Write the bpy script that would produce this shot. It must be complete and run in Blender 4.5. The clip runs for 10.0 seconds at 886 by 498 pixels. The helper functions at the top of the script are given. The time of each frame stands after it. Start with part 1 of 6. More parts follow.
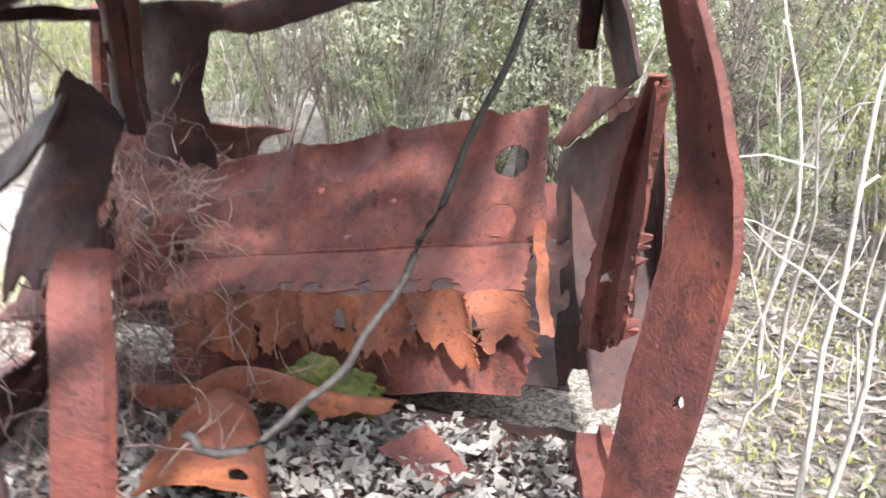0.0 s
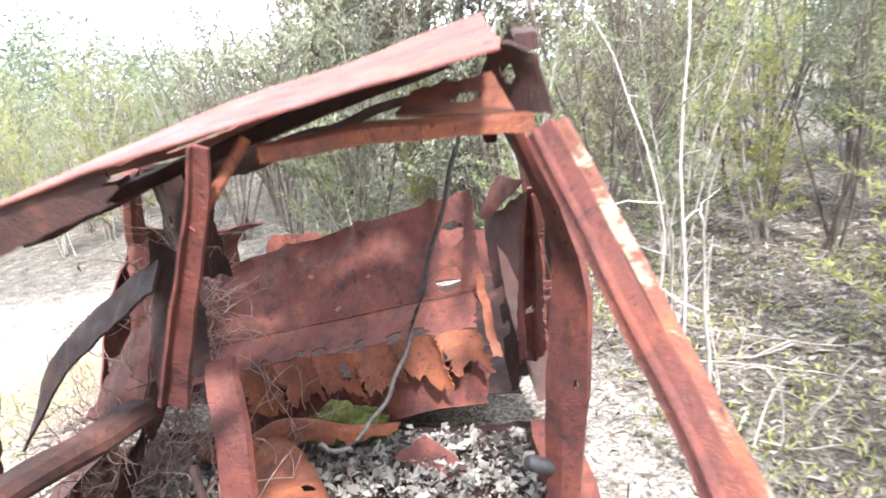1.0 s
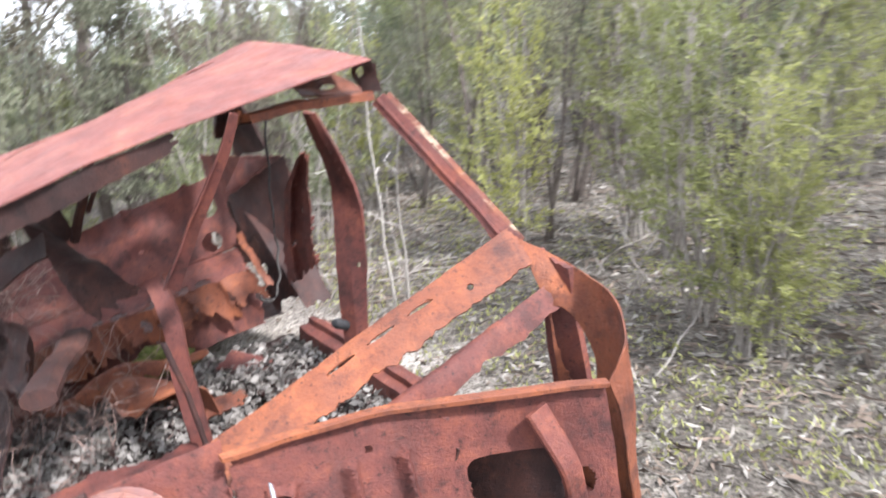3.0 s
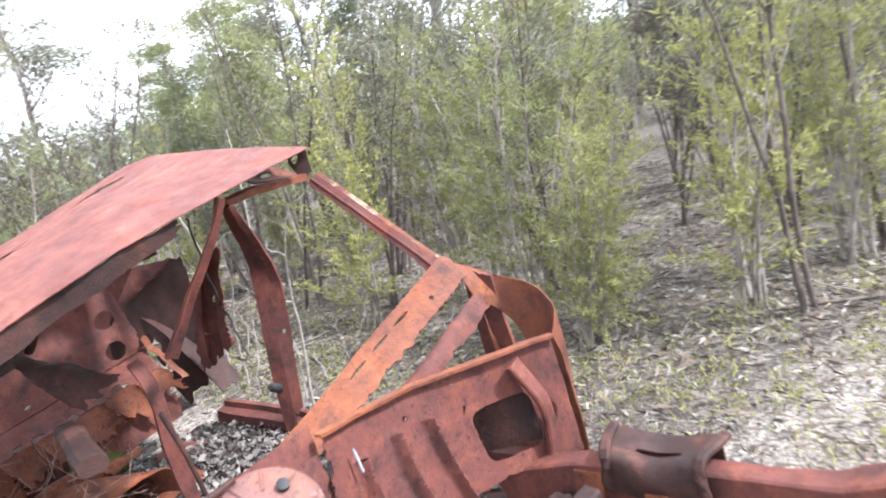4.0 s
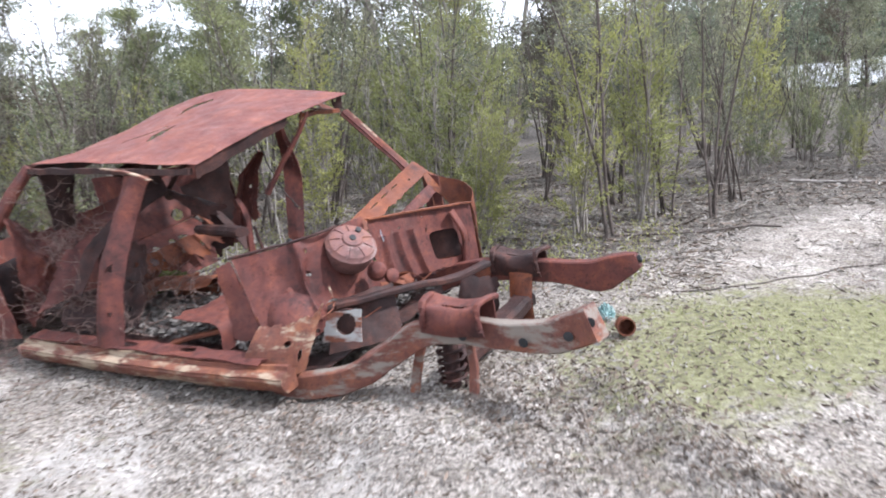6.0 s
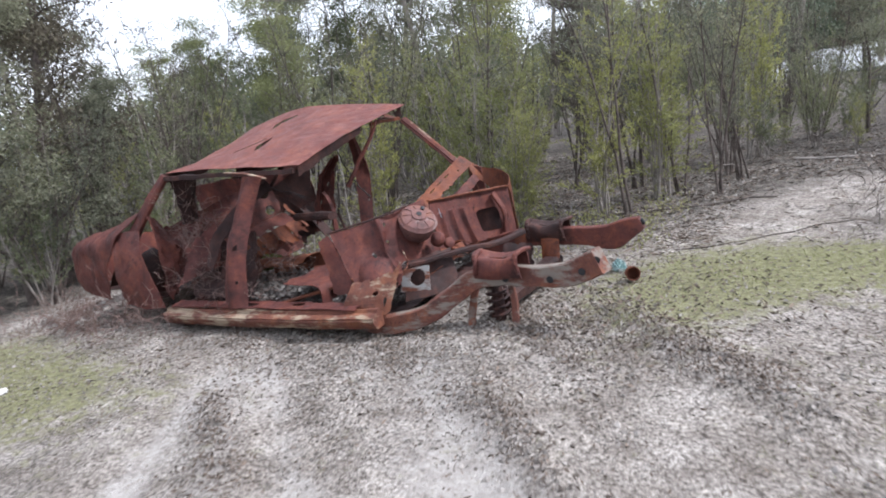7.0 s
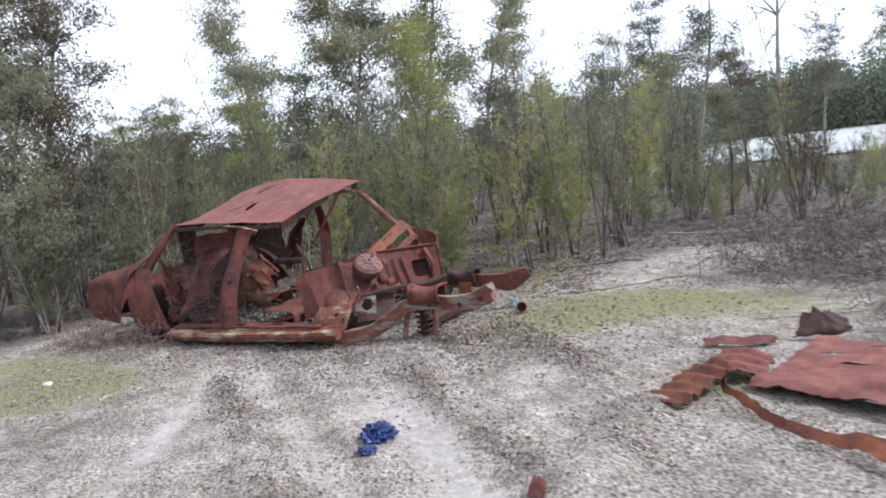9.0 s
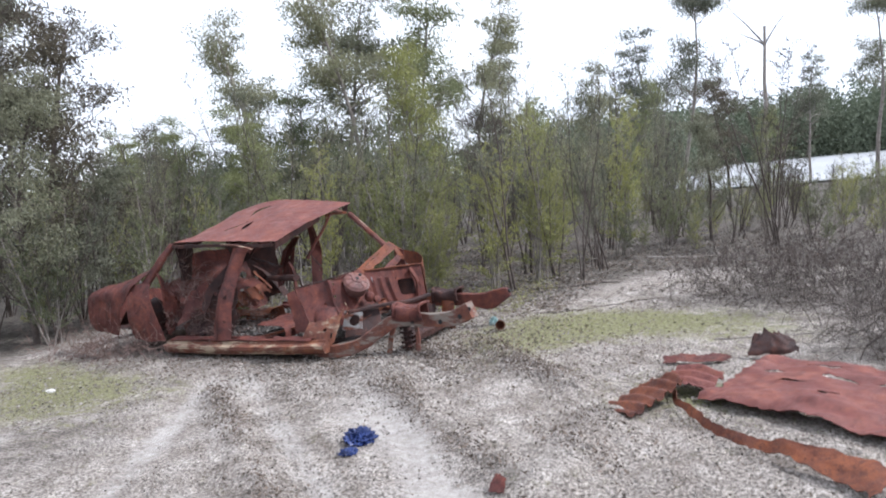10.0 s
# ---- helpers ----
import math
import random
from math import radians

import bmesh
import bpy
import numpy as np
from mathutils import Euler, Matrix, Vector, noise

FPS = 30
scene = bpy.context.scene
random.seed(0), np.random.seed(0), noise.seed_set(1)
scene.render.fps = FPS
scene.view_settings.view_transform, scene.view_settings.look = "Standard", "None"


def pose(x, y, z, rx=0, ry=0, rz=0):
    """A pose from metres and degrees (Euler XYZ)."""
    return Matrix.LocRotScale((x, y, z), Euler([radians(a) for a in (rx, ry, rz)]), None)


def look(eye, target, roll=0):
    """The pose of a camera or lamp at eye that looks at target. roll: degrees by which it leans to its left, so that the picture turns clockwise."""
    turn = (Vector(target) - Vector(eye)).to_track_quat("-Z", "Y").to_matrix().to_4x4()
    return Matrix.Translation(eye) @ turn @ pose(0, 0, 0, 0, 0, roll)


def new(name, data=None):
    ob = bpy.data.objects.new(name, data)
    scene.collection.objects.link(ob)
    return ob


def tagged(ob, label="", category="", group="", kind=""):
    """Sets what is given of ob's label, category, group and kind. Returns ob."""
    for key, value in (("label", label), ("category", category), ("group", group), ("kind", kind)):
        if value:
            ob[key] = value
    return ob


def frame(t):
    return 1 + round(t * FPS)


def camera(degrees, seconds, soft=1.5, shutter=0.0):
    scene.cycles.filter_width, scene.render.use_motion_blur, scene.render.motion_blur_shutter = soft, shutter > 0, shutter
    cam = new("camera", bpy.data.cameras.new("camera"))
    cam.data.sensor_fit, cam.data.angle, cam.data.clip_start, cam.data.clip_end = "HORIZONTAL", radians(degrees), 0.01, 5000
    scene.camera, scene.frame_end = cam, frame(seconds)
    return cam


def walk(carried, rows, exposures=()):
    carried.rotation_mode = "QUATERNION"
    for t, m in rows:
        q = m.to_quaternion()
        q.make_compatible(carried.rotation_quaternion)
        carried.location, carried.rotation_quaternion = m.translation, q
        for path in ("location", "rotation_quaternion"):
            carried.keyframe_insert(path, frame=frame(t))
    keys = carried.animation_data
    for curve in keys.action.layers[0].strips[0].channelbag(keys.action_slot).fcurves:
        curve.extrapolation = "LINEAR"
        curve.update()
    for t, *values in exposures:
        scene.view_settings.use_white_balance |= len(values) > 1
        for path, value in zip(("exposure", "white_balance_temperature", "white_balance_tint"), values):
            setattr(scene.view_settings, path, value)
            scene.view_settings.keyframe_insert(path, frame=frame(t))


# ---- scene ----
cam = camera(63.0, 10.0, soft=1.8, shutter=0.5)
PATH = [
    (0, (-0.255, 0.515, 1.025), (-2.161, 0.255, 0.478), 2.7),
    (0.5, (-0.039, 0.527, 1.133), (-1.955, 0.276, 0.618), -3.9),
    (1, (0.327, 0.539, 1.282), (-1.612, 0.425, 0.806), -6.1),
    (1.5, (0.565, 0.527, 1.363), (-1.339, 0.581, 0.753), -4.5),
    (2, (0.915, 0.367, 1.328), (-0.931, 0.755, 0.666), -6.4),
    (2.5, (1.078, 0.051, 1.29), (-0.717, 0.681, 0.673), -6.4),
    (3, (1.166, -0.29, 1.327), (-0.489, 0.687, 0.775), -7.5),
    (3.2, (1.216, -0.426, 1.332), (-0.373, 0.684, 0.84), -10.6),
    (4.5, (1.319, -1.511, 1.355), (0.254, 0.132, 0.946), -11.5),
    (5, (1.53, -2.029, 1.381), (0.605, -0.316, 0.919), -9.2),
    (5.5, (1.798, -2.489, 1.245), (0.85, -0.783, 0.808), -5.5),
    (6.8, (2.438, -3.762, 1.283), (1.383, -2.112, 0.879), -8.6),
    (7, (2.541, -3.935, 1.286), (1.468, -2.294, 0.888), -9.2),
    (7.5, (2.742, -4.431, 1.281), (1.671, -2.775, 0.948), -7.5),
    (8, (3.048, -4.845, 1.299), (2.009, -3.155, 1.045), -8.9),
    (8.5, (3.219, -5.168, 1.319), (2.208, -3.458, 1.087), -6.3),
    (9, (3.446, -5.422, 1.355), (2.52, -3.664, 1.126), -6.8),
    (9.5, (3.67, -5.641, 1.352), (2.763, -3.873, 1.124), -7.0),
    (10, (3.701, -5.723, 1.402), (2.794, -3.95, 1.223), -5.8),
]
walk(cam, [(t, look(eye, target, roll)) for t, eye, target, roll in PATH],
     exposures=[(0.0, 1.90, 6000, 10), (1.0, 1.95, 5950, 10), (2.5, 1.35, 5900, 11), (4.5, 1.34, 5800, 13), (5.5, 1.02, 5720, 13), (7.0, 0.06, 5750, 13), (10.0, 0.0, 5750, 13)])

# ---- light ----
scene.view_settings.exposure = 0.0
world = bpy.data.worlds.new("sky")
scene.world = world
world.use_nodes = True
wn, wl = world.node_tree.nodes, world.node_tree.links
wn.clear()
sky = wn.new("ShaderNodeTexSky")
sky.sky_type, sky.sun_disc = "NISHITA", False
SUN_EL, SUN_AZ = 48.0, 72.0        # degrees; azimuth clockwise from +y
sky.sun_elevation, sky.sun_rotation = radians(SUN_EL), radians(SUN_AZ)
sky.dust_density = 4.0
sky_bg = wn.new("ShaderNodeBackground")
sky_bg.inputs["Strength"].default_value = 0.09
wl.new(sky.outputs[0], sky_bg.inputs["Color"])
cloud_bg = wn.new("ShaderNodeBackground")
cloud_ramp = wn.new("ShaderNodeValToRGB")
cloud_noise = wn.new("ShaderNodeTexNoise")
cloud_noise.inputs["Scale"].default_value = 2.2
cloud_noise.inputs["Detail"].default_value = 5
cloud_ramp.color_ramp.elements[0].position, cloud_ramp.color_ramp.elements[1].position = 0.35, 0.62
cloud_ramp.color_ramp.elements[0].color, cloud_ramp.color_ramp.elements[1].color = (0.93, 0.955, 1.0, 1), (1.0, 1.0, 1.0, 1)
wtc = wn.new("ShaderNodeTexCoord")
wl.new(wtc.outputs["Generated"], cloud_noise.inputs["Vector"])
wl.new(cloud_noise.outputs[0], cloud_ramp.inputs[0])
wl.new(cloud_ramp.outputs[0], cloud_bg.inputs["Color"])
cloud_bg.inputs["Strength"].default_value = 1.78
wmix, wout = wn.new("ShaderNodeMixShader"), wn.new("ShaderNodeOutputWorld")
wmix.inputs[0].default_value = 0.8
wl.new(sky_bg.outputs[0], wmix.inputs[1])
wl.new(cloud_bg.outputs[0], wmix.inputs[2])
wl.new(wmix.outputs[0], wout.inputs["Surface"])
sun = new("sun", bpy.data.lights.new("sun", "SUN"))
sun.data.energy, sun.data.angle, sun.data.color = 4.6, radians(5), (1.0, 0.95, 0.88)
_el, _az = radians(SUN_EL), radians(SUN_AZ)
SUN_DIR = Vector((math.sin(_az) * math.cos(_el), math.cos(_az) * math.cos(_el), math.sin(_el)))
sun.matrix_world = look(SUN_DIR * 60, (0, 0, 0))


# ---- materials ----
def nodes_of(name):
    m = bpy.data.materials.new(name)
    m.use_nodes = True
    nt = m.node_tree
    return m, nt, nt.nodes["Principled BSDF"]


def tex_noise(nt, vec, scale, detail=6, rough=0.6):
    n = nt.nodes.new("ShaderNodeTexNoise")
    n.inputs["Scale"].default_value, n.inputs["Detail"].default_value, n.inputs["Roughness"].default_value = scale, detail, rough
    nt.links.new(vec, n.inputs["Vector"])
    return n.outputs[0]


def ramp(nt, fac, *stops):
    r = nt.nodes.new("ShaderNodeValToRGB")
    els = r.color_ramp.elements
    while len(els) < len(stops):
        els.new(0.5)
    for e, (p, c) in zip(els, stops):
        e.position, e.color = p, (*c, 1) if len(c) == 3 else c
    nt.links.new(fac, r.inputs[0])
    return r.outputs[0]


def mixed(nt, fac, a, b, how="MIX"):
    m = nt.nodes.new("ShaderNodeMix")
    m.data_type, m.blend_type = "RGBA", how
    for sock, v in ((m.inputs[0], fac), (m.inputs[6], a), (m.inputs[7], b)):
        if hasattr(v, "links"):
            nt.links.new(v, sock)
        else:
            sock.default_value = v if isinstance(v, float) else (*v, 1)
    return m.outputs[2]


def bump(nt, bsdf, height, strength, distance):
    b = nt.nodes.new("ShaderNodeBump")
    b.inputs["Strength"].default_value, b.inputs["Distance"].default_value = strength, distance
    nt.links.new(height, b.inputs["Height"])
    nt.links.new(b.outputs[0], bsdf.inputs["Normal"])


def rust(name, base, orange, dark, paint=None, paint_amount=0.5):
    """Rusted sheet steel: base rust, orange bloom, dark scabs, pits; with remains of old paint if given."""
    m, nt, b = nodes_of(name)
    pos = nt.nodes.new("ShaderNodeNewGeometry").outputs["Position"]
    pale = tuple(min(1.0, 1.25 * k + 0.02) for k in orange)
    black = tuple(0.45 * k for k in dark)
    c = ramp(nt, tex_noise(nt, pos, 5.0, 9, 0.72), (0.36, dark), (0.47, base), (0.58, orange), (0.72, pale))
    c = mixed(nt, ramp(nt, tex_noise(nt, pos, 19.0, 8, 0.74), (0.44, (0, 0, 0)), (0.56, (0.75, 0.75, 0.75))), c, base)
    c = mixed(nt, ramp(nt, tex_noise(nt, pos, 11.0, 7, 0.75), (0.55, (0, 0, 0)), (0.63, (0.7, 0.7, 0.7))), c, dark)
    drip = nt.nodes.new("ShaderNodeMapping")
    drip.inputs["Scale"].default_value = (14.0, 14.0, 2.2)
    nt.links.new(pos, drip.inputs["Vector"])
    c = mixed(nt, ramp(nt, tex_noise(nt, drip.outputs[0], 1.0, 5, 0.6), (0.52, (0, 0, 0)), (0.70, (0.6, 0.6, 0.6))), c, dark)
    c = mixed(nt, ramp(nt, tex_noise(nt, pos, 75.0, 4, 0.7), (0.58, (0, 0, 0)), (0.68, (0.85, 0.85, 0.85))), c, black)
    rough = ramp(nt, tex_noise(nt, pos, 9.0, 5), (0.3, (0.48, 0.48, 0.48)), (0.7, (0.85, 0.85, 0.85)))
    if paint:
        mp = nt.nodes.new("ShaderNodeMapping")
        mp.inputs["Scale"].default_value = (0.5, 1, 1.8)
        nt.links.new(pos, mp.inputs["Vector"])
        f = ramp(nt, tex_noise(nt, mp.outputs[0], 7.0, 8, 0.7), (paint_amount - 0.03, (0, 0, 0)), (paint_amount + 0.05, (1, 1, 1)))
        c = mixed(nt, f, c, paint)
    nt.links.new(c, b.inputs["Base Color"])
    nt.links.new(rough, b.inputs["Roughness"])
    b.inputs["Specular IOR Level"].default_value = 0.32
    h = mixed(nt, 0.5, tex_noise(nt, pos, 160.0, 4, 0.7), tex_noise(nt, pos, 24.0, 5, 0.6))
    bump(nt, b, h, 0.85, 0.007)
    return m


def plain(name, c1, c2, scale=20.0, rough=0.8, bumpy=0.3, per_object=0.0, per_island=False, translucent=0.0):
    """A dull natural surface with two tones; leaves may let some light through."""
    m, nt, b = nodes_of(name)
    geo = nt.nodes.new("ShaderNodeNewGeometry")
    pos = geo.outputs["Position"]
    c = ramp(nt, tex_noise(nt, pos, scale, 6, 0.65), (0.33, c1), (0.67, c2))
    if per_island:
        c = mixed(nt, 0.75, c, ramp(nt, geo.outputs["Random Per Island"], (0.0, c1), (0.5, tuple(0.5 * (p + q) for p, q in zip(c1, c2))), (1.0, c2)))
    if per_object:
        rnd = nt.nodes.new("ShaderNodeObjectInfo").outputs["Random"]
        c = mixed(nt, per_object, c, ramp(nt, rnd, (0.0, (0.45, 0.5, 0.5)), (0.5, (0.9, 0.9, 0.8)), (1.0, (1.25, 1.2, 0.9))), "MULTIPLY")
    nt.links.new(c, b.inputs["Base Color"])
    b.inputs["Roughness"].default_value = rough
    b.inputs["Specular IOR Level"].default_value = 0.3
    if bumpy:
        bump(nt, b, tex_noise(nt, pos, scale * 5, 4), bumpy, 0.005)
    if translucent:
        tr = nt.nodes.new("ShaderNodeBsdfTranslucent")
        nt.links.new(c, tr.inputs["Color"])
        mx = nt.nodes.new("ShaderNodeMixShader")
        mx.inputs[0].default_value = translucent
        nt.links.new(b.outputs[0], mx.inputs[1])
        nt.links.new(tr.outputs[0], mx.inputs[2])
        nt.links.new(mx.outputs[0], nt.nodes["Material Output"].inputs["Surface"])
    return m


RUST = rust("rust_red", (0.094, 0.029, 0.0235), (0.150, 0.045, 0.028), (0.034, 0.013, 0.012))
RUST_ORANGE = rust("rust_orange", (0.130, 0.041, 0.021), (0.215, 0.068, 0.027), (0.052, 0.018, 0.013))
RUST_ROOF = rust("rust_roof", (0.150, 0.050, 0.041), (0.21, 0.073, 0.048), (0.095, 0.031, 0.026))
# dark rust; also puts shade into the colour of undersides and recesses
RUST_DARK_AND_SHADE = rust("rust_dark_and_shade", (0.034, 0.015, 0.013), (0.070, 0.025, 0.017), (0.014, 0.008, 0.008))
RUST_CREAM = rust("rust_cream_paint", (0.14, 0.05, 0.033), (0.22, 0.085, 0.042), (0.07, 0.03, 0.022), (0.33, 0.255, 0.18), 0.53)
RUST_GREY = rust("rust_grey_paint", (0.13, 0.048, 0.034), (0.20, 0.075, 0.04), (0.06, 0.028, 0.023), (0.19, 0.160, 0.135), 0.515)
RUST_WHITE = rust("rust_white_paint", (0.15, 0.055, 0.035), (0.22, 0.08, 0.04), (0.07, 0.03, 0.025), (0.33, 0.325, 0.31), 0.47)
BOOSTER = rust("booster_metal", (0.15, 0.075, 0.068), (0.19, 0.08, 0.055), (0.075, 0.042, 0.038), (0.22, 0.155, 0.145), 0.585)
CABLE = plain("frayed_cable", (0.008, 0.007, 0.007), (0.05, 0.042, 0.038), 90, 0.8)
# black of rubber and oily fittings, and of the shade in bolt holes
BLACK = plain("black_rubber_and_hole_shade", (0.012, 0.012, 0.013), (0.03, 0.03, 0.032), 30, 0.6)
BARK_GREY = plain("grey_bark", (0.14, 0.12, 0.105), (0.34, 0.31, 0.28), 14, 0.9)
BARK_DARK = plain("dark_bark", (0.045, 0.036, 0.032), (0.14, 0.115, 0.10), 14, 0.9)
TWIG_WHITE = plain("bleached_wood", (0.22, 0.20, 0.18), (0.42, 0.39, 0.355), 25, 0.85)
TWIG_PINK = plain("dry_vine", (0.11, 0.07, 0.06), (0.25, 0.175, 0.15), 25, 0.85)
LEAF_OLIVE = plain("leaf_olive", (0.20, 0.215, 0.08), (0.42, 0.425, 0.18), 3, 0.55, 0, 0.6, True, 0.5)
LEAF_GREEN = plain("leaf_green", (0.135, 0.158, 0.085), (0.295, 0.315, 0.180), 3, 0.55, 0, 0.7, True, 0.45)
LEAF_GREY = plain("leaf_grey", (0.140, 0.148, 0.108), (0.305, 0.31, 0.235), 3, 0.6, 0, 0.7, True, 0.4)
LEAF_BROWN = plain("leaf_brown", (0.065, 0.055, 0.045), (0.155, 0.14, 0.11), 3, 0.7, 0, 0.5, True, 0.2)
LEAF_FAR = plain("leaf_far", (0.10, 0.122, 0.082), (0.155, 0.18, 0.118), 0.5, 0.7, 0, 0, True, 0.2)
LITTER = plain("leaf_litter", (0.08, 0.068, 0.056), (0.34, 0.315, 0.285), 6, 0.8, 0, 0, True)
ASH = plain("pale_chips", (0.075, 0.064, 0.056), (0.25, 0.232, 0.215), 6, 0.85, 0, 0, True)
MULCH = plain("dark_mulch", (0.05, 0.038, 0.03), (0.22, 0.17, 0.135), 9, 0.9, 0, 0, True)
CLOD = plain("soil_clods", (0.085, 0.068, 0.056), (0.40, 0.37, 0.34), 12, 0.95, 0.3, 0, True)
MOSS = plain("moss", (0.03, 0.04, 0.012), (0.115, 0.12, 0.03), 30, 0.95, 0.8)
GRASS = plain("grass", (0.10, 0.13, 0.03), (0.26, 0.27, 0.08), 5, 0.7, 0, 0, True, 0.3)
PLASTIC_BLUE = plain("blue_plastic", (0.006, 0.012, 0.045), (0.035, 0.055, 0.17), 14, 0.25, 0.8)
OLD_PAINT = plain("old_pale_paint", (0.16, 0.17, 0.19), (0.36, 0.39, 0.43), 60, 0.6)
PLASTIC_TEAL = plain("teal_plastic", (0.12, 0.26, 0.25), (0.40, 0.47, 0.46), 22, 0.4, 0.2)
PALE_PAPER = plain("pale_paper", (0.50, 0.48, 0.45), (0.70, 0.68, 0.65), 22, 0.7, 0.3)


def ground_material():
    m, nt, b = nodes_of("sandy_ground")
    pos = nt.nodes.new("ShaderNodeNewGeometry").outputs["Position"]

    def attr(n):
        a = nt.nodes.new("ShaderNodeAttribute")
        a.attribute_name = n
        return a.outputs["Fac"]
    sand = ramp(nt, tex_noise(nt, pos, 3.0, 8, 0.7), (0.36, (0.205, 0.178, 0.155)), (0.52, (0.31, 0.28, 0.25)), (0.68, (0.44, 0.405, 0.37)))
    grit = ramp(nt, tex_noise(nt, pos, 55.0, 6, 0.75), (0.40, (0.22, 0.20, 0.18)), (0.50, (0.95, 0.95, 0.95)), (0.62, (1.7, 1.7, 1.7)))
    speck = ramp(nt, tex_noise(nt, pos, 130.0, 4, 0.8), (0.40, (0.45, 0.42, 0.40)), (0.50, (1.0, 1.0, 1.0)), (0.60, (1.5, 1.5, 1.5)))
    grit = mixed(nt, 0.6, grit, speck, "MULTIPLY")
    sand = mixed(nt, 0.9, sand, grit, "MULTIPLY")
    soil = ramp(nt, tex_noise(nt, pos, 9.0, 8, 0.75), (0.35, (0.05, 0.042, 0.036)), (0.55, (0.13, 0.115, 0.10)), (0.72, (0.28, 0.26, 0.237)))
    soil = mixed(nt, 0.8, soil, grit, "MULTIPLY")
    green = ramp(nt, tex_noise(nt, pos, 22.0, 7, 0.75), (0.34, (0.12, 0.108, 0.078)), (0.50, (0.205, 0.20, 0.105)), (0.68, (0.31, 0.30, 0.19)))

    def feather(n, lo, hi, scale, amt):
        s = nt.nodes.new("ShaderNodeMath")
        s.operation = "MULTIPLY_ADD"
        nt.links.new(tex_noise(nt, pos, scale, 7, 0.7), s.inputs[0])
        s.inputs[1].default_value = amt
        nt.links.new(attr(n), s.inputs[2])
        r = nt.nodes.new("ShaderNodeMapRange")
        r.interpolation_type = "SMOOTHSTEP"
        nt.links.new(s.outputs[0], r.inputs[0])
        r.inputs[1].default_value, r.inputs[2].default_value = lo, hi
        return r.outputs[0]
    c = mixed(nt, feather("bare", 0.60, 1.10, 8.0, 0.9), soil, sand)
    turn = nt.nodes.new("ShaderNodeMapping")
    turn.inputs["Rotation"].default_value = (0, 0, radians(42))
    nt.links.new(pos, turn.inputs["Vector"])
    drag = nt.nodes.new("ShaderNodeMapping")
    drag.inputs["Scale"].default_value = (1.5, 9.0, 1.0)
    nt.links.new(turn.outputs[0], drag.inputs["Vector"])
    lines = ramp(nt, tex_noise(nt, drag.outputs[0], 1.0, 5, 0.65), (0.36, (0.80, 0.78, 0.76)), (0.50, (1, 1, 1)), (0.66, (1.18, 1.17, 1.15)))
    c = mixed(nt, feather("bare", 0.7, 1.05, 2.0, 0.5), c, mixed(nt, 1.0, c, lines, "MULTIPLY"))
    chalk = ramp(nt, tex_noise(nt, pos, 14.0, 8, 0.75), (0.35, (0.29, 0.264, 0.238)), (0.62, (0.49, 0.458, 0.425)))
    c = mixed(nt, feather("pale", 0.88, 1.45, 26.0, 1.5), c, chalk)
    c = mixed(nt, feather("moss", 1.22, 1.85, 9.0, 2.2), c, green)
    nt.links.new(c, b.inputs["Base Color"])
    b.inputs["Roughness"].default_value = 0.95
    b.inputs["Specular IOR Level"].default_value = 0.2
    h = mixed(nt, 0.5, tex_noise(nt, pos, 45.0, 6, 0.75), tex_noise(nt, pos, 11.0, 6, 0.7))
    bump(nt, b, h, 1.0, 0.035)
    return m


def water_material():
    m, nt, b = nodes_of("lake_water")
    pos = nt.nodes.new("ShaderNodeNewGeometry").outputs["Position"]
    # pale base colour paints in part of the sky's reflection
    nt.links.new(ramp(nt, tex_noise(nt, pos, 0.05, 4), (0.3, (0.30, 0.31, 0.32)), (0.7, (0.42, 0.43, 0.43))), b.inputs["Base Color"])
    b.inputs["Roughness"].default_value = 0.42
    b.inputs["IOR"].default_value = 1.33
    bump(nt, b, tex_noise(nt, pos, 3.0, 3), 0.6, 0.12)
    return m


# ---- mesh helpers ----
def part(name, bm, mat, parent=None, label=""):
    """Links a bmesh, or a ready mesh, as one object under a thing or a part."""
    if isinstance(bm, bmesh.types.BMesh):
        me = bpy.data.meshes.new(name)
        bm.to_mesh(me)
        bm.free()
    else:
        me = bm
    if not me.materials:
        me.materials.append(mat)
    ob = new(name, me)
    if parent is not None:
        ob.parent = parent
    if label:
        ob["label"] = label
    return ob


def thing(name, label, category, group="", at=(0, 0, 0)):
    ob = new(name)
    ob.location = at
    ob.empty_display_size = 0.1
    return tagged(ob, label, category, group)


def finish(bm, sharp=0.6):
    bm.normal_update()
    for f in bm.faces:
        f.smooth = True
    for e in bm.edges:
        if len(e.link_faces) == 2 and e.calc_face_angle(0) > sharp:
            e.smooth = False
    return bm


def nz(*p):
    return noise.noise(Vector(p))


def thicken(bm, thick):
    """Gives an open sheet its thickness: a second skin and a rim."""
    bm.normal_update()
    front = bm.faces[:]
    rim = [e for e in bm.edges if len(e.link_faces) == 1]
    twin = {v: bm.verts.new(v.co - v.normal * thick) for v in bm.verts[:]}
    for f in front:
        bm.faces.new([twin[v] for v in reversed(f.verts)])
    for e in rim:
        loop = e.link_loops[0]
        a, b = loop.vert, loop.link_loop_next.vert
        bm.faces.new((b, a, twin[a], twin[b]))
    return bm


